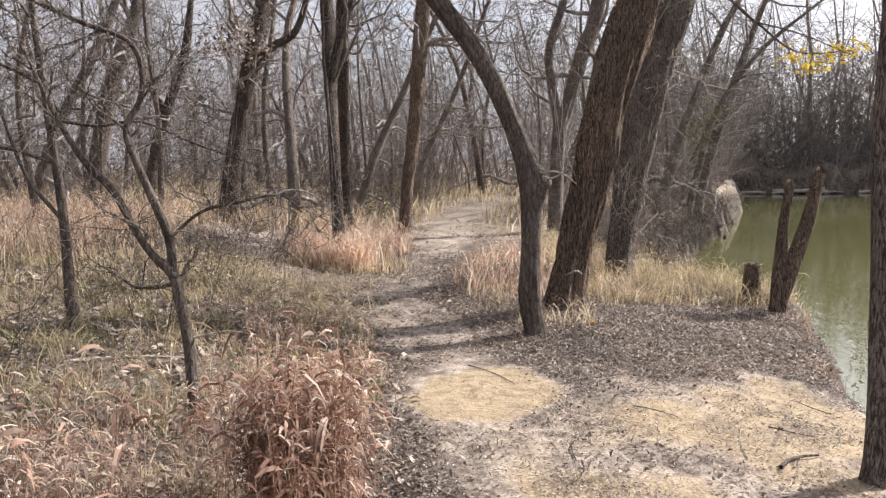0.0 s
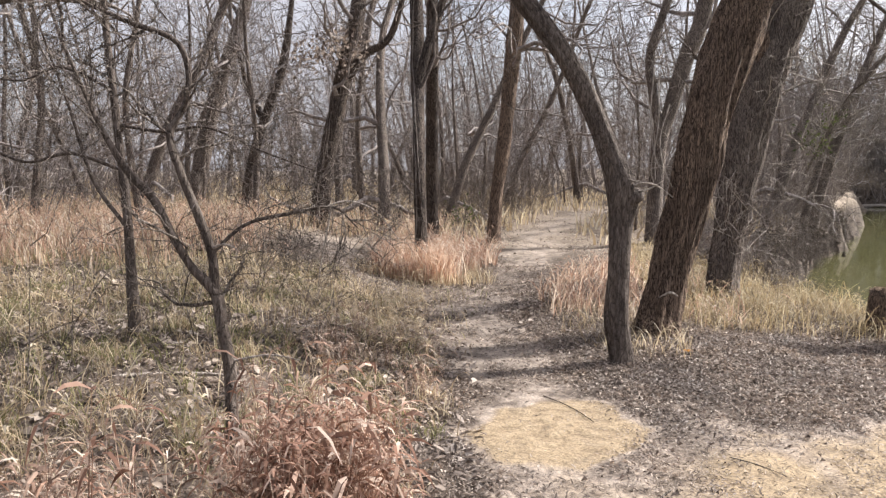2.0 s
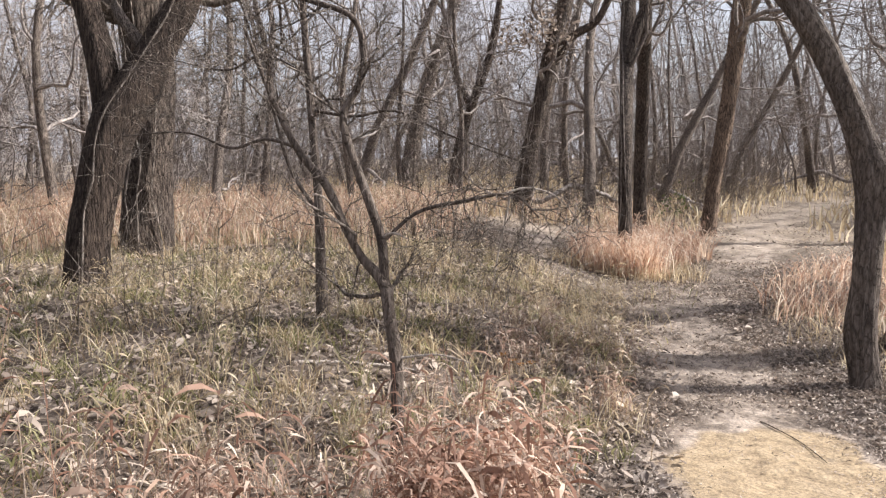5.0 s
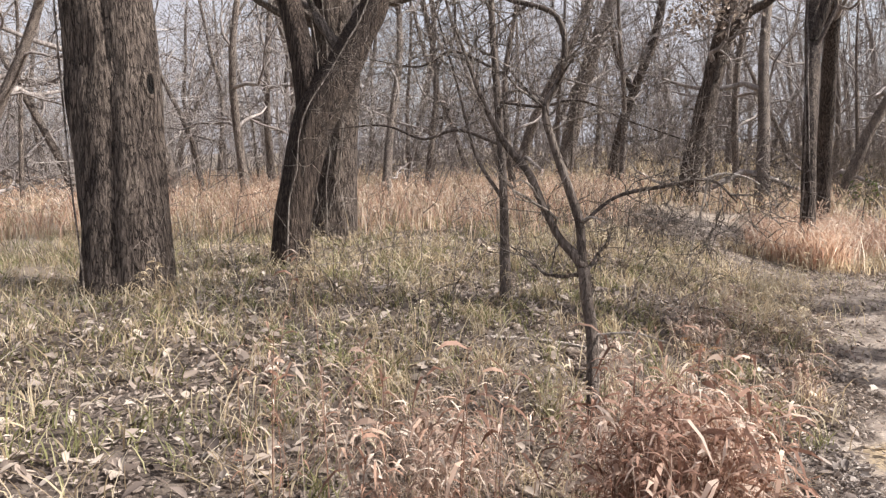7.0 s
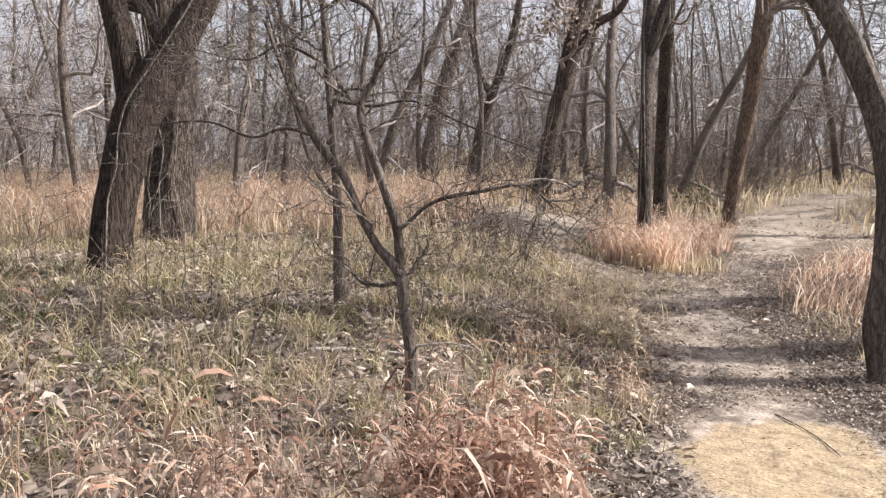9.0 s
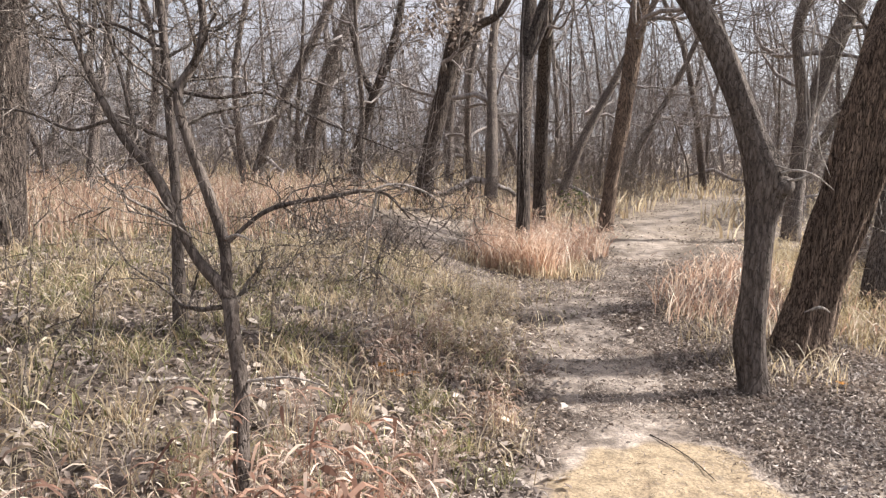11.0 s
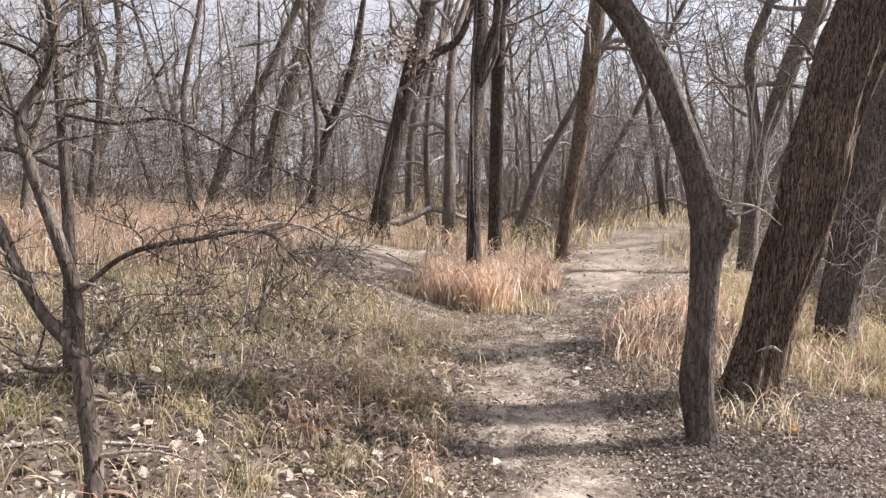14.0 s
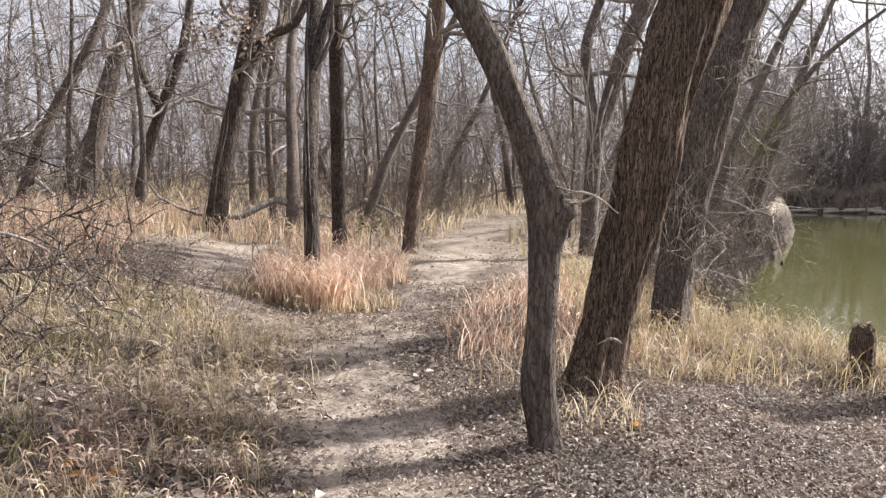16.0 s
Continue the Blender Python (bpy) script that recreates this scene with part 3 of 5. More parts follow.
wood_tree("thin crooked tree in the wood", [(-7.92, 28.43, 0.4, 0.17), (-8.0, 28.68, 2.6, 0.165), (-7.69, 28.98, 5.11, 0.16), (-6.99, 29.22, 7.0, 0.13), (-6.5, 29.4, 9.0, 0.06)], BARK_GREY, 28, 8, 3.0)
wood_tree("leaning tree on the river bank", [(9.6, 27.0, 0.0, 0.2), (10.1, 27.1, 1.8, 0.2), (10.7, 27.3, 3.4, 0.18), (11.6, 27.5, 6.0, 0.12), (12.6, 27.6, 8.5, 0.06)], BARK_GREY, 29, 9, 3.2, low=0.3)
bend_tree = wood_tree("slender leaning tree on the river bank", [(8.6, 25.0, 0.0, 0.12), (9.1, 25.2, 1.7, 0.12), (9.5, 25.3, 3.0, 0.1), (11.0, 25.4, 5.2, 0.08), (13.5, 25.6, 7.2, 0.04)], BARK_GREY, 30, 9, 2.8, low=0.3)
old_tree = wood_tree("old stout twin-stemmed tree with a hollow in its bark", [(-5.85, 3.80, 0.4, 0.335), (-5.90, 3.84, 0.84, 0.295), (-5.99, 3.90, 1.48, 0.30), (-6.08, 3.95, 2.22, 0.305),
          (-6.18, 4.01, 2.96, 0.31), (-6.35, 4.0, 4.2, 0.2), (-6.7, 4.1, 6.5, 0.13), (-6.8, 4.1, 9, 0.05)], BARK_DARK, 31, 8, 3.0, 44, vines=1,
          extra=([(-5.65, 3.89, 0.3, 0.275), (-5.69, 3.93, 0.84, 0.245), (-5.78, 3.99, 1.48, 0.245), (-5.87, 4.05, 2.22, 0.24), (-5.95, 4.10, 2.96, 0.23), (-6.0, 4.3, 4.2, 0.15), (-5.9, 4.5, 6.5, 0.08)],))
# the hollow looks out towards the path
face, span = np.array([0.987, 0.16, 0.0]), np.array([-0.16, 0.987, 0.0])
mouth = np.array([-5.87, 4.05, 2.2]) - np.array(old_tree.location) + 0.235 * face
g = np.linspace(0, 2 * math.pi, 21)
rim = mouth + np.outer(np.cos(g) * 0.062, span) + np.outer(np.sin(g) * 0.105, (0, 0, 1))
st = Stems()
st.tube(rim, np.full(21, 0.026), 8)
part("hollow_rim", st.mesh("hollow_rim", BARK_DARK), old_tree, "swollen bark lip round the hollow")
# shallow dish on the bark; its black colour stands for the depth's shade
ring_in = mouth + 0.018 * face + np.outer(np.cos(g[:-1]) * 0.055, span) + np.outer(np.sin(g[:-1]) * 0.096, (0, 0, 1))
part("hollow", mesh_from("hollow", np.vstack([[mouth + 0.004 * face], ring_in]), [(0, 1 + i, 1 + (i + 1) % 20) for i in range(20)], HOLLOW_SHADE, False), old_tree, "dark hollow, its inner shade put into the colour")
wood_tree("leaning dark tree forked at head height", [(-5.44, 5.35, 0.4, 0.22), (-5.45, 5.43, 0.85, 0.182), (-5.41, 5.57, 1.42, 0.19), (-5.34, 5.71, 1.93, 0.212), (-5.2, 5.87, 2.27, 0.205),
          (-5.05, 6.07, 2.72, 0.162), (-4.9, 6.28, 3.23, 0.145), (-4.5, 6.6, 5.0, 0.09), (-4.3, 6.8, 7, 0.04)], BARK_DARK_RED, 32, 7, 2.6, 32,
          extra=([(-5.36, 5.7, 1.8, 0.15), (-5.44, 5.71, 2.39, 0.135), (-5.57, 5.71, 2.91, 0.12), (-5.75, 5.7, 3.6, 0.1), (-6.0, 5.7, 5.5, 0.05)],), vines=1)
wood_tree("stout tree hung with dry vines", [(-6.7, 7.21, 0.42, 0.32), (-6.72, 7.34, 1.2, 0.279), (-6.74, 7.45, 1.95, 0.264), (-6.82, 7.55, 2.84, 0.279), (-6.94, 7.59, 3.59, 0.287), (-7.1, 7.7, 5.5, 0.2),
          (-7.2, 7.8, 8, 0.08)], BARK_DARK, 33, 9, 2.8, 32, vines=6)

# the tree at the edge of the clearing, by the water
o = (2.21, 3.47, -0.1)
edge_tree = thing("tree", o, "slim straight tree at the edge of the clearing", "tree")
k = local([(2.21, 3.46, -0.3, 0.075), (2.225, 3.52, 0.3, 0.056), (2.25, 3.63, 1.1, 0.046), (2.27, 3.72, 1.82, 0.042), (2.35, 3.8, 3.0, 0.04), (2.5, 4.0, 5.0, 0.025)], o)
stem_part("trunk", edge_tree, k, 24, 0.04, BARK_GREY, 0.15, 9.0, "", 0.4)
limb_set(edge_tree, rng, k, 6, 1.4, 1, BARK_GREY, 0.75, 0.1, 4)


# ---- saplings ----
def sapling(label, stems_in, mat, seed, twigs, length, dead=()):
    o = stems_in[0][0][:3]
    r = np.random.RandomState(seed)
    ob = thing("sapling", o, label, "sapling")
    st = Stems()
    for i, kn in enumerate(stems_in):
        k = local(kn, o)
        if i == 0:
            k[0] = (k[0][0], k[0][1], k[0][2] - 0.06, k[0][3])
        k = [(a, b, c, q * 1.15) for a, b, c, q in k]
        stem_part("stem" if i == 0 else "limb", ob, k, 14, 0.03, mat, 0.12, seed + i)
        kk = spline(k, 0.05)
        for _ in range(twigs if i else twigs // 2):
            j = int(r.uniform(0.35, 0.99) * (len(kk) - 1))
            d = unit(kk[j + 1][:3] - kk[j][:3])
            side = unit(np.cross(d, r.normal(0, 1, 3)))
            grow(st, r, kk[j][:3], d * 0.5 + side * 0.85, length * r.uniform(0.35, 1.15), max(0.004, kk[j][3] * 0.45), 2, 0.03, 0.36, 4)
    for kn in dead:
        stem_part("dead_twig", ob, local(kn, o), 6, 0.03, DEAD_WOOD, 0, 0, "bleached bare twig")
    tagged(part("twig_tangle", st.mesh("twig_tangle", BARK_PALE), ob), kind="stuff")
    return ob


sapling("bare forked sapling with a crooked grey stem", [
    [(-1.35, 3.70, 0.2, 0.034), (-1.385, 3.76, 0.48, 0.027), (-1.40, 3.79, 0.64, 0.028), (-1.44, 3.8, 0.86, 0.026), (-1.47, 3.81, 1.01, 0.027), (-1.57, 3.78, 1.13, 0.018), (-1.65, 3.76, 1.28, 0.017),
     (-1.74, 3.75, 1.47, 0.018), (-1.86, 3.72, 1.62, 0.016), (-1.97, 3.69, 1.84, 0.011), (-2.1, 3.65, 2.2, 0.006)],
    [(-1.47, 3.81, 1.0, 0.021), (-1.49, 3.83, 1.2, 0.02), (-1.55, 3.83, 1.38, 0.02), (-1.63, 3.82, 1.6, 0.018), (-1.68, 3.82, 1.79, 0.016), (-1.62, 3.87, 1.94, 0.014), (-1.61, 3.9, 2.1, 0.013),
     (-1.67, 3.89, 2.26, 0.012), (-1.89, 3.8, 2.35, 0.011), (-2.2, 3.7, 2.5, 0.007)],
    [(-1.49, 3.83, 1.2, 0.008), (-1.34, 3.91, 1.34, 0.008), (-1.15, 4.01, 1.39, 0.008), (-0.94, 4.11, 1.42, 0.006), (-0.82, 4.15, 1.31, 0.003)]], BARK_SMOOTH, 41, 24, 0.62,
    [[(-0.95, 4.11, 1.42, 0.006), (-0.97, 4.1, 1.3, 0.005), (-1.01, 4.1, 1.12, 0.004), (-1.03, 4.1, 0.98, 0.002)],
     [(-1.0, 4.09, 1.41, 0.006), (-0.88, 4.14, 1.45, 0.005), (-0.74, 4.2, 1.4, 0.004), (-0.62, 4.26, 1.24, 0.002)],
     [(-1.39, 3.79, 0.66, 0.007), (-1.2, 3.82, 0.69, 0.005), (-1.05, 3.85, 0.66, 0.003)],
     [(-1.5, 3.83, 1.22, 0.007), (-1.41, 3.8, 1.25, 0.006), (-1.33, 3.78, 1.23, 0.003)]])
sapling("slim upright bare sapling among dead leaves", [
    [(-2.77, 5.21, 0.42, 0.046), (-2.81, 5.25, 0.82, 0.034), (-2.83, 5.28, 1.11, 0.03), (-2.86, 5.31, 1.44, 0.028), (-2.92, 5.35, 1.93, 0.025), (-2.99, 5.4, 2.51, 0.023), (-3.02, 5.43, 2.84, 0.02), (-3.05, 5.5, 4.2, 0.008)],
    [(-2.84, 5.28, 1.2, 0.014), (-3.1, 5.3, 1.55, 0.012), (-3.3, 5.35, 2.1, 0.009), (-3.5, 5.3, 2.8, 0.005)],
    [(-2.88, 5.32, 1.62, 0.011), (-3.2, 5.2, 1.74, 0.011), (-3.5, 5.14, 1.68, 0.009), (-3.9, 5.1, 1.8, 0.007), (-4.5, 5.0, 1.78, 0.004)],
    [(-2.92, 5.35, 1.95, 0.011), (-2.6, 5.42, 1.9, 0.01), (-2.3, 5.5, 1.93, 0.008), (-1.9, 5.5, 1.76, 0.006), (-1.35, 5.6, 1.55, 0.003)],
    [(-2.95, 5.37, 2.2, 0.01), (-3.3, 5.3, 2.36, 0.009), (-3.7, 5.35, 2.28, 0.007), (-4.4, 5.5, 2.42, 0.003)]], BARK_SMOOTH, 42, 20, 0.7)


def bush(label, x, y, height, count, seed, mat):
    """A low bush of many thin crooked stems from one root."""
    r = np.random.RandomState(seed)
    ob = thing("bush", (x, y, on(x, y)), label, "bush")
    st = Stems()
    for _ in range(count):
        g, tilt = r.uniform(0, 6.28), r.uniform(0.1, 0.75)
        way = (math.cos(g) * tilt, math.sin(g) * tilt, 1.0)
        grow(st, r, (r.normal(0, 0.12), r.normal(0, 0.12), -0.04), way, height * r.uniform(0.5, 1.1), 0.006, 2, 0.03, 0.28, 4)
    tagged(part("twig_tangle", st.mesh("twig_tangle", mat), ob), kind="stuff")


bush("dead brown twiggy bush beside the narrower path", -2.85, 9.2, 0.65, 16, 81, BARK_PALE)
bush("dead brown twiggy bush in the dry field", -3.5, 9.7, 0.65, 14, 82, BARK_PALE)
bush("low bare brush between path and red field", -3.2, 8.4, 0.5, 12, 83, BARK_PALE)


# ---- stumps ----
def snag(name, label, stems_in, mat, seed):
    o = stems_in[0][0][:3]
    ob = thing(name, o, label, "tree stump")
    for i, kn in enumerate(stems_in):
        k = spline(local(kn, o), 0.03)
        top = k[-1].copy()
        top[3] = 0.01
        top[2] -= 0.03
        k = np.vstack([k, top])
        st = Stems()
        st.tube(k[:, :3], k[:, 3], 20, 0.25, seed + i)
        part("stem" if i == 0 else "limb", st.mesh("stem", mat), ob)
    return ob


snag("tree_stump", "short broken dark stump at the bank edge", [[(3.74, 8.55, -0.35, 0.13), (3.75, 8.57, 0.0, 0.108), (3.78, 8.61, 0.26, 0.1)]], BARK_RUST, 51)
snag("tree_stump", "dead forked snag standing at the bank edge", [[(3.89, 8.12, -0.4, 0.12), (3.92, 8.19, 0.35, 0.078), (3.94, 8.23, 0.68, 0.06), (4.04, 8.3, 1.3, 0.05)],
     [(3.92, 8.13, 0.0, 0.08), (4.07, 8.19, 0.39, 0.088), (4.24, 8.25, 0.87, 0.076), (4.39, 8.32, 1.43, 0.062)]], BARK_RUST, 52)


# ---- the wood behind ----
def bare_tree(seed, height, radius, lean, level=3, many=5, boughs=12, low=0.1, flat=1):
    """One bare tree as trunk and crown meshes, to be copied."""
    r = np.random.RandomState(seed)
    k = [(0, 0, -0.3, radius * 1.15)]
    p = np.array([0.0, 0.0])
    d = r.normal(0, lean, 2)
    for i in range(1, 8):
        d = d + r.normal(0, 0.12, 2)
        p = p + d * height / 7
        k.append((p[0], p[1], height * i / 7, radius * (1 - 0.85 * i / 7)))
    kk = spline(k, height / 16)
    trunk = Stems()
    trunk.tube(kk[:, :3], kk[:, 3], 8)
    crown = Stems()
    for _ in range(boughs):
        i = int(r.uniform(low, 0.9) * (len(kk) - 1))
        dd = unit(kk[i + 1][:3] - kk[i][:3])
        side = unit(np.cross(dd, r.normal(0, 1, 3)))
        a = r.uniform(0.75, 1.5)
        grow(crown, r, kk[i][:3], dd * math.cos(a) + side * math.sin(a), height * r.uniform(0.16, 0.36), kk[i][3] * r.uniform(0.25, 0.6), level, 0.0, 0.33, many, flat)
    return trunk.mesh("trunk", BARK_GREY), crown.mesh("crown", BARK_HAZED)


kinds = [bare_tree(100 + i, h, rd, ln) for i, (h, rd, ln) in enumerate([(9, 0.085, 0.12), (11, 0.12, 0.1), (13, 0.16, 0.14), (8, 0.06, 0.2), (12, 0.10, 0.18), (7, 0.05, 0.12)])]
r = np.random.RandomState(77)
placed, tries = [], 0
while len(placed) < 100 and tries < 20000:
    tries += 1
    dist = 15.5 + 36 * r.uniform() ** 1.1
    ang = radians(r.uniform(-38, 80))
    x, y = -dist * math.sin(ang), dist * math.cos(ang)
    if float(river_depth(x, y)) > 0.001 or float(path_gap(x, y)) < 1.3 or (x < -2 and y < 20 and dist < 17) or (abs(x - 3) < 4 and y < 19):
        continue
    if x > np.interp(y, BANK_Y, BANK_X) and y < 62:
        continue
    if any(math.hypot(x - u, y - v) < 1.5 for u, v in placed):
        continue
    placed.append((x, y))
while len(placed) < 126:
    dist, ang = 14.5 + 24 * r.uniform(), radians(r.uniform(34, 80))
    x, y = -dist * math.sin(ang), dist * math.cos(ang)
    if all(math.hypot(x - u, y - v) > 1.3 for u, v in placed):
        placed.append((x, y))
for x, y in placed:
    tr, cr = kinds[r.randint(len(kinds))]
    ob = thing("tree", (x, y, on(x, y)), "bare grey-brown woodland tree in winter", "tree", "bare trees of the wood")
    sz = r.uniform(0.8, 1.25)
    ob.rotation_euler, ob.scale = (0, 0, r.uniform(0, 6.28)), (sz, sz, sz)
    part("trunk", tr, ob)
    part("crown", cr, ob)

# farther off, past counting: joined
far_kinds = []
for i, (h, rd) in enumerate([(13, 0.14), (11, 0.1), (15, 0.17)]):
    tr, cr = bare_tree(140 + i, h, rd, 0.14, 3, 4, 9, 0.08, 2)
    vs, fs, base = [], [], 0
    for me in (tr, cr):
        co = np.empty(len(me.vertices) * 3, np.float32)
        me.vertices.foreach_get("co", co)
        ix = np.empty(len(me.loops), np.int32)
        me.loops.foreach_get("vertex_index", ix)
        vs.append(co.reshape(-1, 3))
        fs.append(ix.reshape(-1, 4) + base)
        base += len(me.vertices)
    far_kinds.append((np.concatenate(vs), np.concatenate(fs)))


def far_trees(name, label, places, size):
    vs, fs, base = [], [], 0
    for x, y in places:
        v, f = far_kinds[r.randint(len(far_kinds))]
        c, si, sz = math.cos(r.uniform(0, 6.28)), 0, size * r.uniform(0.75, 1.2)
        si = math.sqrt(1 - c * c)
        vs.append(np.stack([(v[:, 0] * c - v[:, 1] * si) * sz + x, (v[:, 0] * si + v[:, 1] * c) * sz + y, v[:, 2] * sz + on(x, y)], -1))
        fs.append(f + base)
        base += len(v)
    tagged(new(name, mesh_from(name, np.concatenate(vs), np.concatenate(fs), BARK_HAZED)), label, "trees", kind="stuff")


ring = []
while len(ring) < 150:
    dist, ang = r.uniform(50, 92), radians(r.uniform(-20, 80))
    x, y = -dist * math.sin(ang), dist * math.cos(ang)
    if float(river_depth(x, y)) < 0.001:
        ring.append((x, y))
far_trees("far_trees", "distant bare grey trees closing the wood", ring, 0.85)
ahead = []
while len(ahead) < 62:
    dist, ang = r.uniform(36, 62), radians(r.uniform(-20, 26))
    x, y = -dist * math.sin(ang), dist * math.cos(ang)
    if float(river_depth(x, y)) < 0.001 and float(path_gap(x, y)) > 1.5:
        ahead.append((x, y))
far_trees("far_trees", "bare grey trees crowding where the path bends away", ahead, 0.75)
far_trees("far_bank_trees", "tall bare trees crowding the far river bank", [(x + r.uniform(-1, 1), float(far_shore(x)) + 1.2 + 14 * r.uniform() ** 2) for x in np.linspace(16, 80, 84)], 1.35)


def brush(seed, count, where, height, radius, mat, name, label, wet=0.25):
    """Thin bare stems with a few twigs, past counting."""
    r = np.random.RandomState(seed)
    st = Stems()
    made = 0
    while made < count:
        x, y = where(r)
        if float(river_depth(x, y)) > wet or float(path_gap(x, y)) < (0.9 if y < 14 else 1.15):
            continue
        made += 1
        h = height * r.uniform(0.4, 1.3)
        z = on(x, y) - 0.05
        d = np.append(r.normal(0, 0.22, 2), 1.0)
        pts = [np.array([x, y, z])]
        for i in range(3):
            d = unit(d + np.append(r.normal(0, 0.17, 2), 0.02))
            pts.append(pts[-1] + d * h / 3)
        rr = radius * r.uniform(0.5, 1.4)
        st.tube(pts, rr * np.linspace(1, 0.25, 4), 3)
        for _ in range(9):
            i = r.randint(0, 3)
            q = pts[i] + (pts[i + 1] - pts[i]) * r.uniform(0.2, 1)
            dd = unit(d * 0.6 + r.normal(0, 0.8, 3))
            b = [q, q + dd * h * 0.16, q + dd * h * 0.3 + r.normal(0, 0.06 * h, 3)]
            st.ribbon(b, [rr * 0.7, rr * 0.55, rr * 0.3])
    tagged(new(name, st.mesh(name, mat)), label, "undergrowth", kind="stuff")


def in_wood(r):
    d, a = 19 + 34 * r.uniform() ** 1.2, radians(r.uniform(-16, 78))
    return -d * math.sin(a), d * math.cos(a)


def by_path(r):
    return r.uniform(-4.5, 0.5), r.uniform(17.5, 30)


brush(61, 800, in_wood, 1.6, 0.011, BARK_HAZED, "undergrowth", "tangle of thin bare grey-brown saplings under the trees")
def deep_wood(r):
    d, a = 29 + 30 * r.uniform(), radians(r.uniform(-14, 78))
    return -d * math.sin(a), d * math.cos(a)


brush(67, 1400, deep_wood, 6.5, 0.02, BARK_HAZED, "undergrowth", "tall thin bare saplings deep in the wood")
def left_wood(r):
    d, a = 18 + 30 * r.uniform(), radians(r.uniform(32, 82))
    return -d * math.sin(a), d * math.cos(a)


brush(71, 550, left_wood, 4.5, 0.018, BARK_HAZED, "undergrowth", "thin bare saplings behind the red field")
brush(62, 260, by_path, 1.9, 0.008, BARK_PALE, "undergrowth", "thicket of thin pale bare stems along the path")


def near_left(r):
    return r.uniform(-7.5, -1.6), r.uniform(3.6, 10.5)


def bank_side(r):
    y = r.uniform(12, 34)
    return float(np.interp(y, BANK_Y, BANK_X)) + r.uniform(-0.8, 0.9), y


def far_bank(r):
    x = r.uniform(16, 75)
    return x, float(far_shore(x)) + r.uniform(-0.9, 4.0)


brush(66, 1300, far_bank, 2.4, 0.035, BARK_HAZED, "bank_brush", "dark bare brush covering the far river bank", 0.7)
brush(68, 1500, far_bank, 9.0, 0.035, BARK_HAZED, "bank_brush", "tall grey thicket behind the far bank")
def point_side(r):
    y = r.uniform(25, 58)
    return float(np.interp(y, BANK_Y, BANK_X)) - 0.2 - 5.0 * r.uniform() ** 1.5, y


brush(69, 420, point_side, 4.0, 0.018, BARK_HAZED, "bank_brush", "bare grey thicket along the bend of the bank")
brush(64, 200, near_left, 0.9, 0.0045, BARK_PALE, "shrubs", "sparse thin bare shrub stems among the grass")
brush(70, 1300, bank_side, 0.45, 0.009, BARK_GREY, "bank_brush", "dark dead roots and brush on the cut bank", 0.9)
brush(65, 2000, bank_side, 0.6, 0.007, BARK_HAZED, "bank_brush", "tangle of pale bare brush along the cut bank", 0.85)


r = np.random.RandomState(72)
st = Stems()
for _ in range(1100):
    y = r.uniform(11.5, 28)
    x = float(np.interp(y, BANK_Y, BANK_X)) + r.uniform(-0.25, 0.5)
    if 0.02 < float(river_depth(x, y)) < 0.75:
        grow(st, r, (x, y, on(x, y) + 0.05), (0.9, r.normal(0, 0.5), r.uniform(-0.7, 0.5)), r.uniform(0.3, 1.1), r.uniform(0.008, 0.016) * (1 + y / 22), 1, 0.32, 0.3, 3)
tagged(new("bank_roots", st.mesh("bank_roots", BARK_PALE)), "bare roots and vines hanging over the cut bank", "roots", kind="stuff")


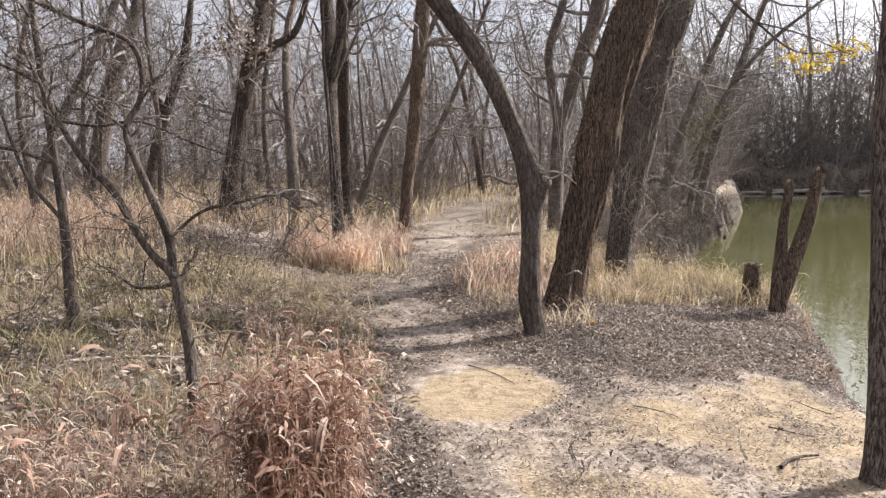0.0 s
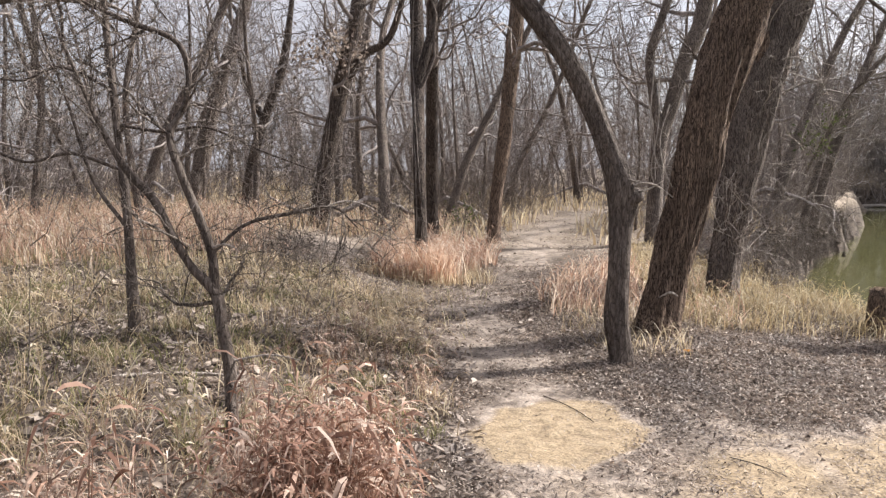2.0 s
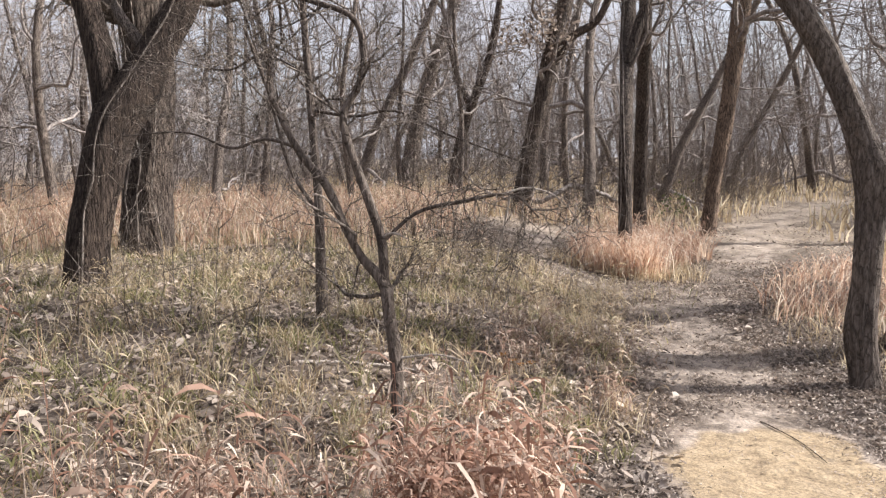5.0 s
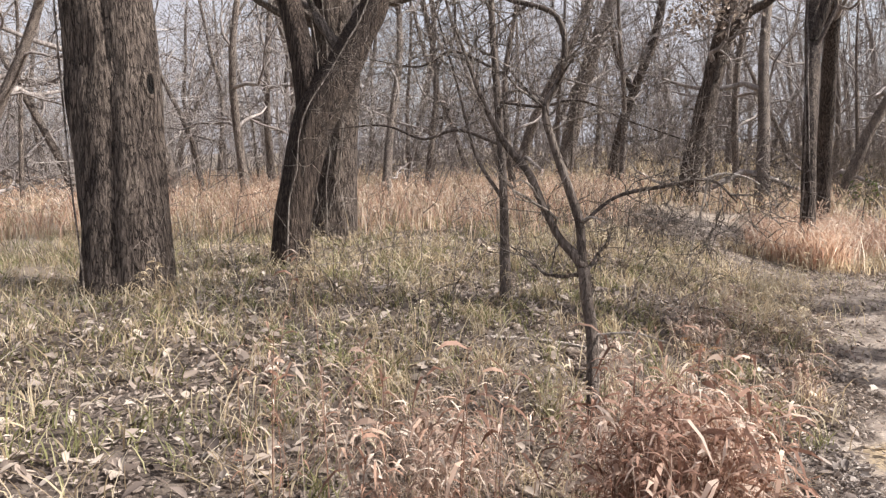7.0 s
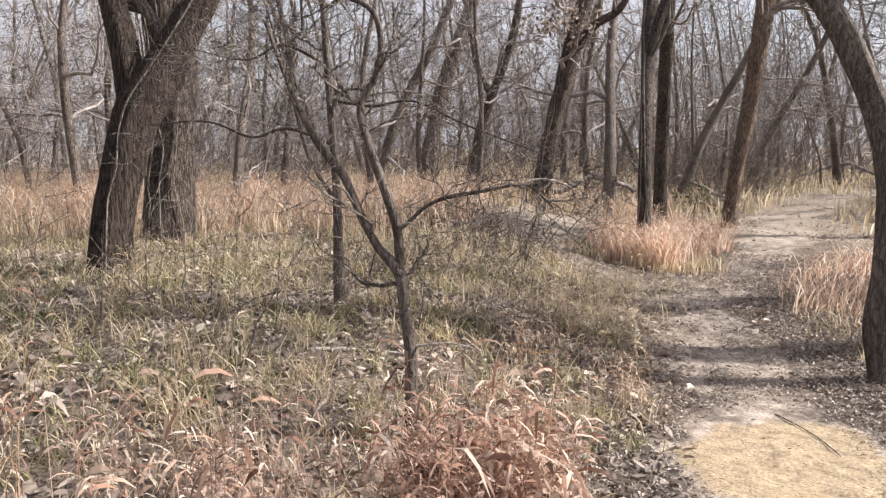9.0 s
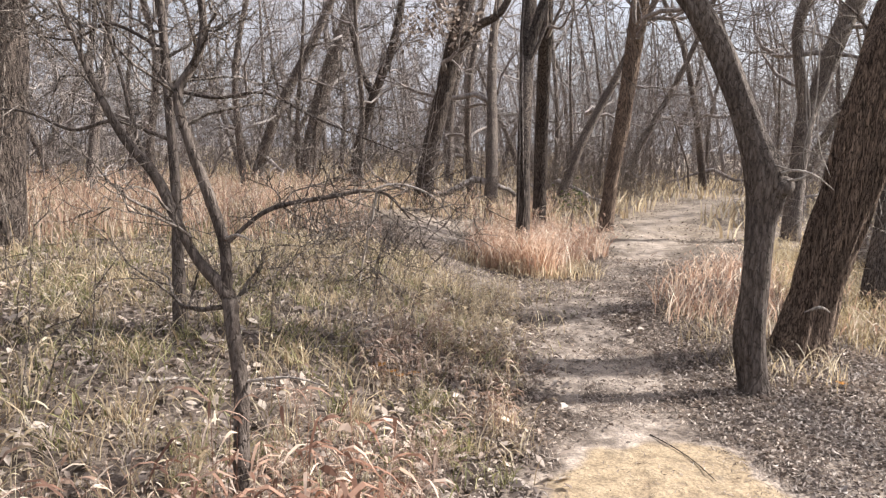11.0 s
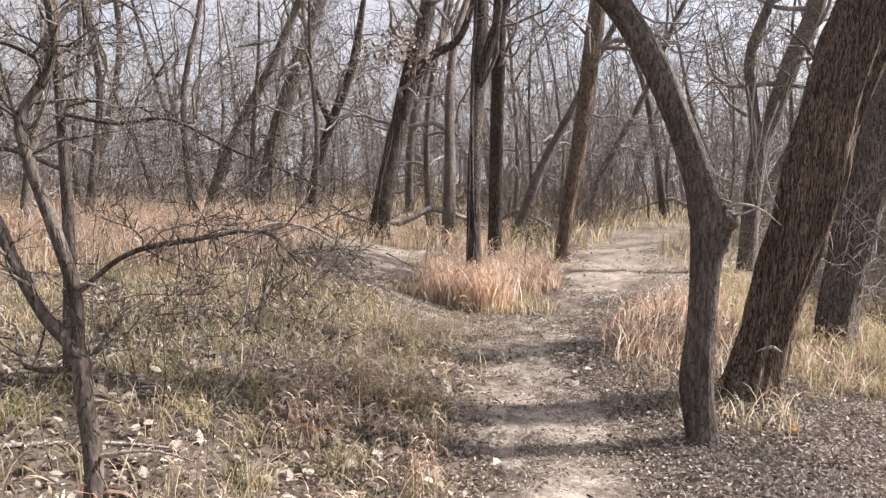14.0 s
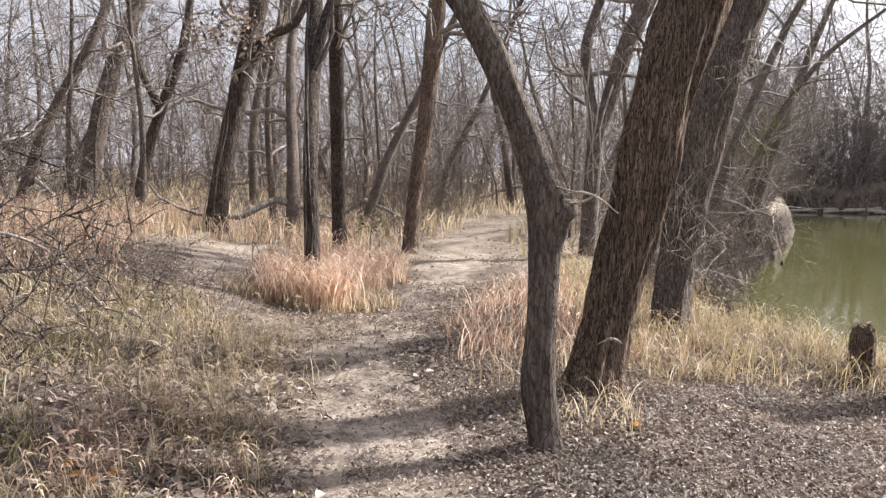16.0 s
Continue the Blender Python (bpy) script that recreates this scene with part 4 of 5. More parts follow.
# ---- grass ----
def strands(name, label, mat, x, y, height, width, bend, seed, plumes=0.0, category="grass", lean=(0, 0)):
    """Bent tapering blades, one for each place given; some end in a feathery plume."""
    r = np.random.RandomState(seed)
    n = len(x)
    z = land(x, y) - 0.02
    height = np.broadcast_to(height, n)
    h = height * r.uniform(0.45, 1.2, n)
    a = r.uniform(0, 2 * math.pi, n)
    b = h * bend * r.uniform(0.2, 1.3, n)
    dx, dy = np.cos(a) * b + lean[0] * h, np.sin(a) * b + lean[1] * h
    s = r.uniform(0, 2 * math.pi, n)
    w = width * r.uniform(0.6, 1.4, n)
    px, py = np.cos(s) * w, np.sin(s) * w
    rows = []
    for f, g in ((0.0, 1.0), (0.4, 0.9), (0.75, 0.65), (1.0, 0.12)):
        cx, cy = x + dx * f * f, y + dy * f * f
        cz = z + h * (f - 0.28 * bend * f ** 3)
        rows += [np.stack([cx - px * g, cy - py * g, cz], -1), np.stack([cx + px * g, cy + py * g, cz], -1)]
    verts = np.stack(rows, 1)
    base = np.arange(n)[:, None] * 8
    faces = np.concatenate([base + np.array([[0, 1, 3, 2]]), base + np.array([[2, 3, 5, 4]]), base + np.array([[4, 5, 7, 6]])])
    if plumes:
        pick = np.nonzero(r.uniform(size=n) < plumes)[0]
        m = len(pick)
        tip = verts[pick][:, 6]
        dirx, diry = np.cos(a[pick]), np.sin(a[pick])
        ln = np.minimum(height[pick], 0.5) * r.uniform(0.16, 0.34, m)
        pr = []
        for f, g in ((0.0, 0.25), (0.35, 1.0), (0.75, 0.8), (1.0, 0.1)):
            c = tip + np.stack([dirx * ln * f, diry * ln * f, ln * (0.5 * f - 0.95 * f * f)], -1)
            wv = np.stack([-diry, dirx, np.full(m, 0.35)], -1) * ((0.0025 + width * 0.9) * g)
            pr += [c - wv, c + wv]
        pv = np.stack(pr, 1)
        pb = np.arange(m)[:, None] * 8 + n * 8
        faces = np.concatenate([faces, pb + np.array([[0, 1, 3, 2]]), pb + np.array([[2, 3, 5, 4]]), pb + np.array([[4, 5, 7, 6]])])
        verts = np.concatenate([verts.reshape(-1, 3), pv.reshape(-1, 3)])
    tagged(new(name, mesh_from(name, verts, faces, mat, False)), label, category, kind="stuff")


def plume_grass(name, label, mat, x, y, height, seed, leaf=0.11, width=0.0055, many=7, lean=0.12):
    """Upright dry stalks, each with broad drooping leaves and a feathered head."""
    r = np.random.RandomState(seed)
    n = len(x)
    h = np.broadcast_to(height, n) * r.uniform(0.55, 1.15, n)
    a = r.uniform(0, 2 * math.pi, n)
    foot = np.stack([x, y, land(x, y) - 0.02], -1)
    tip = np.stack([np.cos(a), np.sin(a), np.zeros(n)], -1) * (h * lean * r.uniform(0.2, 1.6, n))[:, None]

    def stalk(f):
        return foot + tip * (f * f)[:, None] + np.stack([0 * f, 0 * f, h * f], -1)
    side = np.stack([np.cos(a + 1.3), np.sin(a + 1.3), np.zeros(n)], -1) * 0.0016
    rows = []
    for f in (0.0, 0.4, 0.75, 1.0):
        c = stalk(np.full(n, f))
        rows += [c - side * (1.2 - 0.7 * f), c + side * (1.2 - 0.7 * f)]
    quads = np.array([[0, 1, 3, 2], [2, 3, 5, 4], [4, 5, 7, 6]])
    verts = [np.stack(rows, 1).reshape(-1, 3)]
    faces = [(np.arange(n)[:, None, None] * 8 + quads[None]).reshape(-1, 4)]
    for j in range(many):
        f = np.clip(r.uniform(0.22, 1.05, n), 0, 1.0)
        g = r.uniform(0, 2 * math.pi, n)
        ln = leaf * r.uniform(0.45, 1.45, n) * (0.75 + 0.5 * (f > 0.8))
        rise, fall = r.uniform(0.3, 1.0, n), r.uniform(0.5, 1.3, n)
        w = width * r.uniform(0.4, 1.5, n) * (0.7 + 0.6 * (f > 0.8))
        out, root = np.stack([np.cos(g), np.sin(g), 0 * g], -1), stalk(f)
        flat = np.stack([-np.sin(g), np.cos(g), r.normal(0, 0.6, n)], -1)
        rows = []
        for q, k in ((0.0, 0.35), (0.35, 1.0), (0.7, 0.85), (1.0, 0.08)):
            c = root + out * (ln * q * 0.85)[:, None] + np.stack([0 * g, 0 * g, ln * (rise * q - fall * q * q)], -1)
            rows += [c - flat * (w * k)[:, None], c + flat * (w * k)[:, None]]
        verts.append(np.stack(rows, 1).reshape(-1, 3))
        faces.append((np.arange(n)[:, None, None] * 8 + quads[None]).reshape(-1, 4) + (j + 1) * n * 8)
    tagged(new(name, mesh_from(name, np.concatenate(verts), np.concatenate(faces), mat, False)), label, "grass", kind="stuff")


def scatter(seed, n, x0, x1, y0, y1, keep, tuft=0.0):
    """Places within a stretch of the plan, kept by a density between nought and one, drawn into tufts."""
    r = np.random.RandomState(seed)
    x, y = r.uniform(x0, x1, n), r.uniform(y0, y1, n)
    ok = (r.uniform(size=n) < keep(x, y)) & (river_depth(x, y) < 0.12)
    x, y = x[ok], y[ok]
    if tuft:
        k = np.maximum(1, len(x) // 14)
        pick = r.randint(0, k, len(x))
        x = np.where(r.uniform(size=len(x)) < 0.75, x[pick] + r.normal(0, tuft, len(x)), x)
        y = np.where(x == x[pick], y, y[pick] + r.normal(0, tuft, len(x)))
    return x, y


def off_path(x, y, a=0.5, b=0.95):
    return smooth(path_gap(x, y), a, b)


def oval(x, y, cx, cy, rx, ry):
    return 1 - smooth(np.hypot((x - cx) / rx, (y - cy) / ry), 0.6, 1.1)


# tall red grass close to the walker: tufts of (x, y, blades, spread)
CLUMPS = [(-0.60, 2.50, 520, 0.05), (-0.50, 2.62, 560, 0.05), (-0.66, 2.72, 520, 0.05), (-0.53, 2.85, 480, 0.05), (-0.42, 2.72, 260, 0.045), (-0.72, 2.58, 260, 0.04), (-0.60, 3.0, 240, 0.05),
          (-1.1, 2.3, 60, 0.06), (-1.2, 2.05, 60, 0.07), (-0.95, 3.0, 60, 0.06), (-1.75, 2.2, 40, 0.07)]
r = np.random.RandomState(201)
tx, ty, th = [], [], []
for cx, cy, n, w in CLUMPS:
    n = n // 5
    tx.append(r.normal(cx, w * 1.25, n))
    ty.append(r.normal(cy, w * 1.25, n))
    th.append(np.full(n, 0.62 + 0.28 * r.uniform()))
plume_grass("red_grass", "clump of tall rust-red dry bluestem with pale plumes", GRASS_RUST, np.concatenate(tx), np.concatenate(ty), np.concatenate(th), 1, 0.085, 0.0034, 16, 0.16)
x, y = scatter(202, 800, -2.3, -0.75, 2.25, 3.5, lambda x, y: 0.7 * patches(x, y, 0.5, 0.4) * smooth(-x, 0.8, 1.1), 0.06)
plume_grass("red_grass", "low pinkish dry bluestem among fallen leaves", GRASS_PINK, x, y, 0.36, 2, 0.08, 0.0032, 12, 0.25)
x, y = scatter(221, 900, -6.5, -0.8, 3.2, 9.0, lambda x, y: off_path(x, y, 0.6, 1.0) * 0.6 * patches(x, y, 0.6, 2.4) ** 2, 0.07)
plume_grass("straw_grass", "pale tan seed-headed grass standing among leaves", GRASS_STRAW, x, y, 0.34, 22, 0.07, 0.0028, 10, 0.3)
x, y = scatter(222, 420, -1.6, -0.55, 3.6, 6.6, lambda x, y: off_path(x, y, 0.55, 0.8), 0.05)
plume_grass("straw_grass", "tan and pink dry grass edging the path", GRASS_PINK, x, y, 0.28, 23, 0.06, 0.0026, 10, 0.3)
# upright yellow-green and straw tufts scattered through the leaves
r = np.random.RandomState(231)
for mat, n, label in ((GRASS_GREEN, 70, "upright yellow-green grass tufts among leaves"), (GRASS_STRAW, 90, "upright straw tufts among leaves")):
    tx, ty = r.uniform(-5.5, -0.45, n), r.uniform(3.0, 9.0, n)
    ok = path_gap(tx, ty) > 0.62
    tx, ty = np.repeat(tx[ok], 34), np.repeat(ty[ok], 34)
    tx, ty = tx + r.normal(0, 0.035, len(tx)), ty + r.normal(0, 0.035, len(ty))
    strands("grass_tufts", label, mat, tx, ty, 0.18, 0.0024, 0.7, 40 + n)
x, y = scatter(223, 520, -2.0, -0.5, 5.6, 9.4, lambda x, y: off_path(x, y, 0.5, 0.75) * (1 - 0.7 * smooth(-x, 1.0, 2.0)), 0.05)
plume_grass("straw_grass", "knee-high dry grass leaning over the path edge", GRASS_STRAW, x, y, 0.36, 24, 0.07, 0.0028, 9, 0.3)
# red field under the trees
x, y = scatter(216, 20000, -26, -2.2, 3.0, 22, lambda x, y: smooth(y - 0.62 * x, 10.4, 12.0) * off_path(x, y, 0.8, 1.3) * (1 - 0.85 * oval(x, y, -2.6, 9.9, 0.9, 1.3)) * (0.2 + 0.8 * patches(x, y, 1.1, 2.2)))
strands("straw_grass", "pale straw grass mixed through the red field", GRASS_STRAW, x, y, 0.5, 0.006, 0.5, 33, 0.4)
x, y = scatter(215, 5000, -13, -3.5, -0.5, 8.5, lambda x, y: 0.6 + 0.4 * patches(x, y, 0.5, 1.1))
strands("straw_grass", "thin straw grass under the old trees", GRASS_STRAW, x, y, 0.2, 0.005, 0.8, 34)
x, y = scatter(203, 56000, -26, -2.2, 3.0, 22, lambda x, y: smooth(y - 0.62 * x, 10.6, 12.6) * off_path(x, y, 0.8, 1.3) * (1 - 0.85 * oval(x, y, -2.6, 9.9, 0.9, 1.3)) * (0.25 + 0.75 * patches(x, y, 1.4)) * (1 - 0.6 * smooth(y, 15, 22)))
strands("red_grass", "field of waist-high rust and straw dry grass", GRASS_RED, x, y, 0.32 + 0.42 * patches(x, y, 0.8, 0.9), 0.007, 0.45, 3, 0.5)
# the tussock between the two paths
x, y = scatter(204, 10000, -3.4, -0.2, 10.4, 14.6, lambda x, y: oval(x, y, -1.75, 12.3, 1.4, 1.45) * off_path(x, y, 0.5, 0.75))
strands("red_grass", "island of orange dry grass where the path forks", GRASS_RED, x, y, 0.25 + 0.42 * patches(x, y, 0.4, 1.9), 0.006, 0.45, 4, 0.35)
x, y = scatter(224, 2600, -2.4, -0.9, 10.2, 11.3, lambda x, y: oval(x, y, -1.65, 10.8, 0.7, 0.5))
strands("red_grass", "orange dry grass round the foot of the vine-hung tree", GRASS_RED, x, y, 0.6, 0.005, 0.45, 25, 0.35)
x, y = scatter(205, 3000, -3.0, -0.5, 10.0, 12.0, lambda x, y: oval(x, y, -1.6, 10.9, 1.2, 0.7))
strands("green_grass", "low green and straw grass at the foot of the dry tussock", GRASS_STRAW, x, y, 0.26, 0.005, 0.6, 5)
# orange grass behind the crooked tree, golden grass on the bank
x, y = scatter(206, 7000, 0.1, 2.4, 8.0, 12.0, lambda x, y: off_path(x, y, 0.75, 1.2) * (1 - 0.5 * smooth(y, 11, 15)) * (0.1 + 0.7 * patches(x, y, 0.6, 1.0)) * (1 - 0.8 * smooth(x, 1.0, 1.7)))
strands("red_grass", "stand of orange dry grass behind the leaning trees", GRASS_RED, x, y, 0.16 + 0.38 * patches(x, y, 0.35, 0.2), 0.005, 0.6, 6, 0.35)
x, y = scatter(207, 19000, 1.5, 4.6, 7.7, 14.5, lambda x, y: smooth(y - 0.18 * x, 7.3, 8.0) * (0.35 + 0.65 * patches(x, y, 0.5, 2.0)))
strands("golden_grass", "pale golden dry grass covering the bank top", GRASS_GOLD, x, y, 0.12 + 0.32 * patches(x, y, 0.3, 0.5), 0.003, 0.6, 7, 0.3)
x, y = scatter(208, 900, 2.9, 4.4, 4.6, 8.4, lambda x, y: smooth(x - np.interp(y, BANK_Y, BANK_X), -0.45, -0.1) * patches(x, y, 0.3, 0.8))
strands("red_grass", "brown dry grass hanging over the bank edge", GRASS_RUST, x, y, 0.2, 0.0035, 0.7, 8)
x, y = scatter(209, 22000, 2.6, 24, 14, 58, lambda x, y: smooth(x - np.interp(y, BANK_Y, BANK_X), -4, -1.2) * (1 - smooth(x - np.interp(y, BANK_Y, BANK_X), -0.5, -0.1)) * 0.9 * off_path(x, y) * (1 - smooth(river_depth(x, y), 0.0, 0.03)))
strands("golden_grass", "dry pale grass on the far point of the bank", GRASS_STRAW, x, y, 0.2, 0.01, 0.8, 9)
# mixed low growth left of the path
x, y = scatter(210, 30000, -11, -0.4, 0.0, 9.5, lambda x, y: off_path(x, y, 0.55, 1.1) * patches(x, y, 0.45, 3.0) ** 1.2, 0.07)
strands("straw_grass", "short straw-coloured winter grass among leaves", GRASS_STRAW, x, y, 0.24, 0.0035, 0.8, 10, 0.12)
x, y = scatter(211, 44000, -10, -0.5, 0.0, 10, lambda x, y: off_path(x, y, 0.6, 1.1) * np.maximum(patches(x, y, 0.6, 5.0) ** 2, 0.3 * smooth(-x, 2.2, 4.0)), 0.05)
strands("green_grass", "tufts of short green winter grass", GRASS_GREEN, x, y, 0.17, 0.004, 0.9, 11)
x, y = scatter(212, 2200, -3.6, -0.5, 6.2, 9.6, lambda x, y: off_path(x, y, 0.5, 0.9) * 0.8)
strands("straw_grass", "knee-high straw grass lining the path", GRASS_STRAW, x, y, 0.25, 0.0035, 0.8, 12, 0.3)
x, y = scatter(213, 1100, 0.1, 1.5, 6.6, 9.0, lambda x, y: off_path(x, y, 0.75, 1.1) * 0.6)
strands("straw_grass", "thin straw grass round the tree feet", GRASS_STRAW, x, y, 0.25, 0.004, 0.7, 13, 0.2)
x, y = scatter(214, 40000, -40, 8, 15, 58, lambda x, y: off_path(x, y, 0.6, 1.0) * (0.15 + 0.85 * patches(x, y, 3.0, 1.5)))
strands("straw_grass", "pale dry grass on the woodland floor", GRASS_STRAW, x, y, 0.55, 0.022, 0.5, 14)


# ---- fallen leaves ----
def leaves(name, label, x, y, size, seed, mat, lift=0.02, curl=0.5, slim=1.0):
    """Curled dead leaves, folded along the midrib, lying at odd angles."""
    r = np.random.RandomState(seed)
    n = len(x)
    z = land(x, y) + r.uniform(0.003, lift, n)
    a = r.uniform(0, 2 * math.pi, n)
    ln = size * r.uniform(0.45, 1.4, n)
    wd = ln * slim * r.uniform(0.25, 0.7, n)
    tilt = r.normal(0, 0.36, n)
    up = curl * wd * r.uniform(-0.5, 1.0, n)
    fx, fy = np.cos(a), np.sin(a)

    def at(f, g, h):
        return np.stack([x + fx * ln * f - fy * wd * g, y + fy * ln * f + fx * wd * g, z + h + ln * f * tilt], -1)
    skew = r.uniform(-0.2, 0.2, n)
    verts = np.stack([at(-0.5, 0, 0), at(skew, 0.5, up + wd * r.normal(0, 0.25, n)), at(0.5, 0, 0), at(-skew, -0.5, up)], 1)
    base = np.arange(n)[:, None] * 4
    faces = np.concatenate([base + np.array([[0, 1, 2]]), base + np.array([[0, 2, 3]])])
    tagged(new(name, mesh_from(name, verts, faces, mat, False)), label, "leaf litter", kind="stuff")


def broad_leaves(name, label, x, y, size, seed, mat):
    """Large curled oval leaves with a pointed tip, resting at odd angles."""
    r = np.random.RandomState(seed)
    n = len(x)
    a = r.uniform(0, 2 * math.pi, n)
    f = np.stack([np.cos(a), np.sin(a), r.normal(0, 0.3, n)], -1)
    g = np.stack([-np.sin(a), np.cos(a), r.normal(0, 0.35, n)], -1)
    c = np.stack([x, y, land(x, y) + r.uniform(0.008, 0.05, n)], -1)
    ln = size * r.uniform(0.5, 1.35, n)
    wd, arch, roll = ln * r.uniform(0.3, 0.6, n), ln * r.uniform(-0.25, 0.4, n), r.uniform(-0.3, 0.9, n)
    rows = []
    for q, k in ((-0.5, 0.12), (-0.2, 0.85), (0.15, 1.0), (0.5, 0.06)):
        for w in (-0.5, 0.0, 0.5):
            rows.append(c + f * (ln * q)[:, None] + g * (wd * w * k)[:, None] + np.stack([0 * a, 0 * a, arch * (0.25 - q * q) + wd * k * roll * abs(w)], -1))
    quads = np.array([[3 * i + j, 3 * i + j + 1, 3 * i + j + 4, 3 * i + j + 3] for i in range(3) for j in range(2)])
    faces = (np.arange(n)[:, None, None] * 12 + quads[None]).reshape(-1, 4)
    tagged(new(name, mesh_from(name, np.stack(rows, 1), faces, mat)), label, "leaf litter", kind="stuff")


def litter_on(x, y):
    return np.clip(1.05 - 1.3 * np.clip(sandiness(x, y), 0, 1), 0.0, 1) * (1 - 0.93 * oval(x, y, 0.2, 4.92, 0.58, 0.92)) * (0.5 + 0.5 * patches(x, y, 0.35, 0.7))


x, y = scatter(301, 470000, -5.0, 4.2, 1.4, 12.6, lambda x, y: litter_on(x, y) * (1 - 0.65 * smooth(-x, 0.9, 1.6) * (1 - smooth(y, 8, 10))) * (0.55 + 0.45 * smooth(path_gap(x, y), 0.25, 0.55)))
leaves("leaf_litter", "thick scatter of curled grey-brown fallen leaves", x, y, 0.031, 301, LITTER, 0.035, 1.1, 0.85)
x, y = scatter(304, 15000, -7, 0.1, 0.8, 8.5, lambda x, y: off_path(x, y, 0.3, 0.6) * (0.25 + 0.75 * patches(x, y, 0.5, 0.3)))
broad_leaves("leaf_litter", "larger pale curled leaves among the grass", x, y, 0.07, 304, LITTER)
x, y = scatter(302, 120000, -13, 8, 5.5, 30, lambda x, y: (0.5 + 0.5 * smooth(path_gap(x, y), 0.25, 0.55)) * np.maximum(litter_on(x, y), 0.35 * patches(x, y, 0.9, 0.4)) * (1 - 0.5 * smooth(y, 14, 26)))
leaves("leaf_litter", "fallen leaves strewn along the wooded path", x, y, 0.048, 302, LITTER, 0.03, 0.7)
x, y = scatter(303, 150000, -0.3, 3.3, 2.2, 7.5, lambda x, y: (0.12 + 0.88 * patches(x, y, 0.4, 1.7) ** 2) * (1 - 0.93 * oval(x, y, 0.2, 4.92, 0.58, 0.92)))
leaves("leaf_litter", "small crumbled leaf bits on the bare sand", x, y, 0.024, 303, LITTER, 0.012, 0.5, 0.5)


# ---- vines, twigs, float and sticks ----
def strand_thing(name, label, category, knots, mat, sides=6, step=0.04, group=""):
    """A single thin curved stem, rope or stick as one object."""
    o = knots[0][:3]
    k = spline(local(knots, o), step)
    st = Stems()
    st.tube(k[:, :3], k[:, 3], sides, 0.1, o[0])
    ob = new(name, st.mesh(name, mat))
    ob.location = o
    return tagged(ob, label, category, group)


def lying(x0, y0, x1, y1, rad, bow=0.0):
    """A stick on the ground between two places."""
    n = 5
    pts = []
    for i in range(n):
        f = i / (n - 1)
        x, y = x0 + (x1 - x0) * f - (y1 - y0) * bow * math.sin(f * 3.14), y0 + (y1 - y0) * f + (x1 - x0) * bow * math.sin(f * 3.14)
        pts.append((x, y, on(x, y) + rad * 0.9 + 0.004, rad * (1 - 0.5 * f)))
    return pts


strand_thing("stick", "thin dark stick lying on bare sand", "stick", lying(0.18, 5.45, 0.5, 4.95, 0.004, 0.06), BARK_DARK, group="fallen sticks")
strand_thing("stick", "grey stick lying on the sand by the bank", "stick", lying(1.75, 3.55, 2.05, 3.75, 0.012, 0.1), BARK_GREY, group="fallen sticks")
r = np.random.RandomState(91)
for _ in range(46):
    x, y, a, ln = r.uniform(-3.6, 3.0), r.uniform(2.6, 9.0), r.uniform(0, 6.28), r.uniform(0.12, 0.5)
    strand_thing("stick", "small dead stick among fallen leaves", "stick", lying(x, y, x + ln * math.cos(a), y + ln * math.sin(a), r.uniform(0.003, 0.007), r.uniform(-0.15, 0.15)),
                 (BARK_PALE, BARK_GREY, DEAD_WOOD)[r.randint(3)], 5, 0.05, "fallen sticks")
strand_thing("stick", "long pale dead branch lying among grass", "stick", lying(-2.35, 4.25, -1.75, 4.75, 0.012, 0.05), DEAD_WOOD, group="fallen sticks")


def leaf_cloud(r, centre, spread, n, size):
    """Corners and faces of small folded leaves hung about a place."""
    c = np.asarray(centre) + r.normal(0, 1, (n, 3)) * np.asarray(spread)
    a, b = r.normal(0, 1, (n, 3)), r.normal(0, 1, (n, 3))
    a /= np.linalg.norm(a, axis=1)[:, None]
    b = np.cross(a, b)
    b /= np.linalg.norm(b, axis=1)[:, None]
    k = np.cross(a, b)
    sz = size * r.uniform(0.6, 1.3, n)[:, None]
    v = np.stack([c - a * sz, c + b * sz * 0.45 + k * sz * 0.15, c + a * sz, c - b * sz * 0.45 + k * sz * 0.15, c], 1)
    i = np.arange(n)[:, None] * 5
    f = np.concatenate([i + np.array([[0, 4, 1]]), i + np.array([[1, 4, 2]]), i + np.array([[2, 4, 3]]), i + np.array([[3, 4, 0]])])
    return v.reshape(-1, 3), f


def foliage(parent, centres, spread, n, size, mat, seed, label):
    """Leaves left on a tree, in the tree's own space."""
    r = np.random.RandomState(seed)
    vs, fs, base = [], [], 0
    o = parent.location
    for c in centres:
        v, f = leaf_cloud(r, (c[0] - o[0], c[1] - o[1], c[2] - o[2]), spread, n, size)
        vs.append(v)
        fs.append(f + base)
        base += len(v)
    tagged(part("leaves", mesh_from("leaves", np.concatenate(vs), np.concatenate(fs), mat, False), parent, label), kind="stuff")


# a bough over the water that keeps its yellow leaves
o = tuple(big_tree.location)
for kn in ([(2.2, 8.0, 3.4, 0.03), (2.9, 8.1, 3.5, 0.022), (3.5, 8.15, 3.1, 0.016), (4.0, 8.2, 2.78, 0.01), (4.7, 8.3, 2.8, 0.005)],
           [(3.5, 8.15, 3.1, 0.01), (4.0, 8.1, 2.95, 0.007), (4.6, 8.1, 2.7, 0.004)]):
    stem_part("bough", big_tree, local(kn, o), 8, 0.05, BARK_GREY)
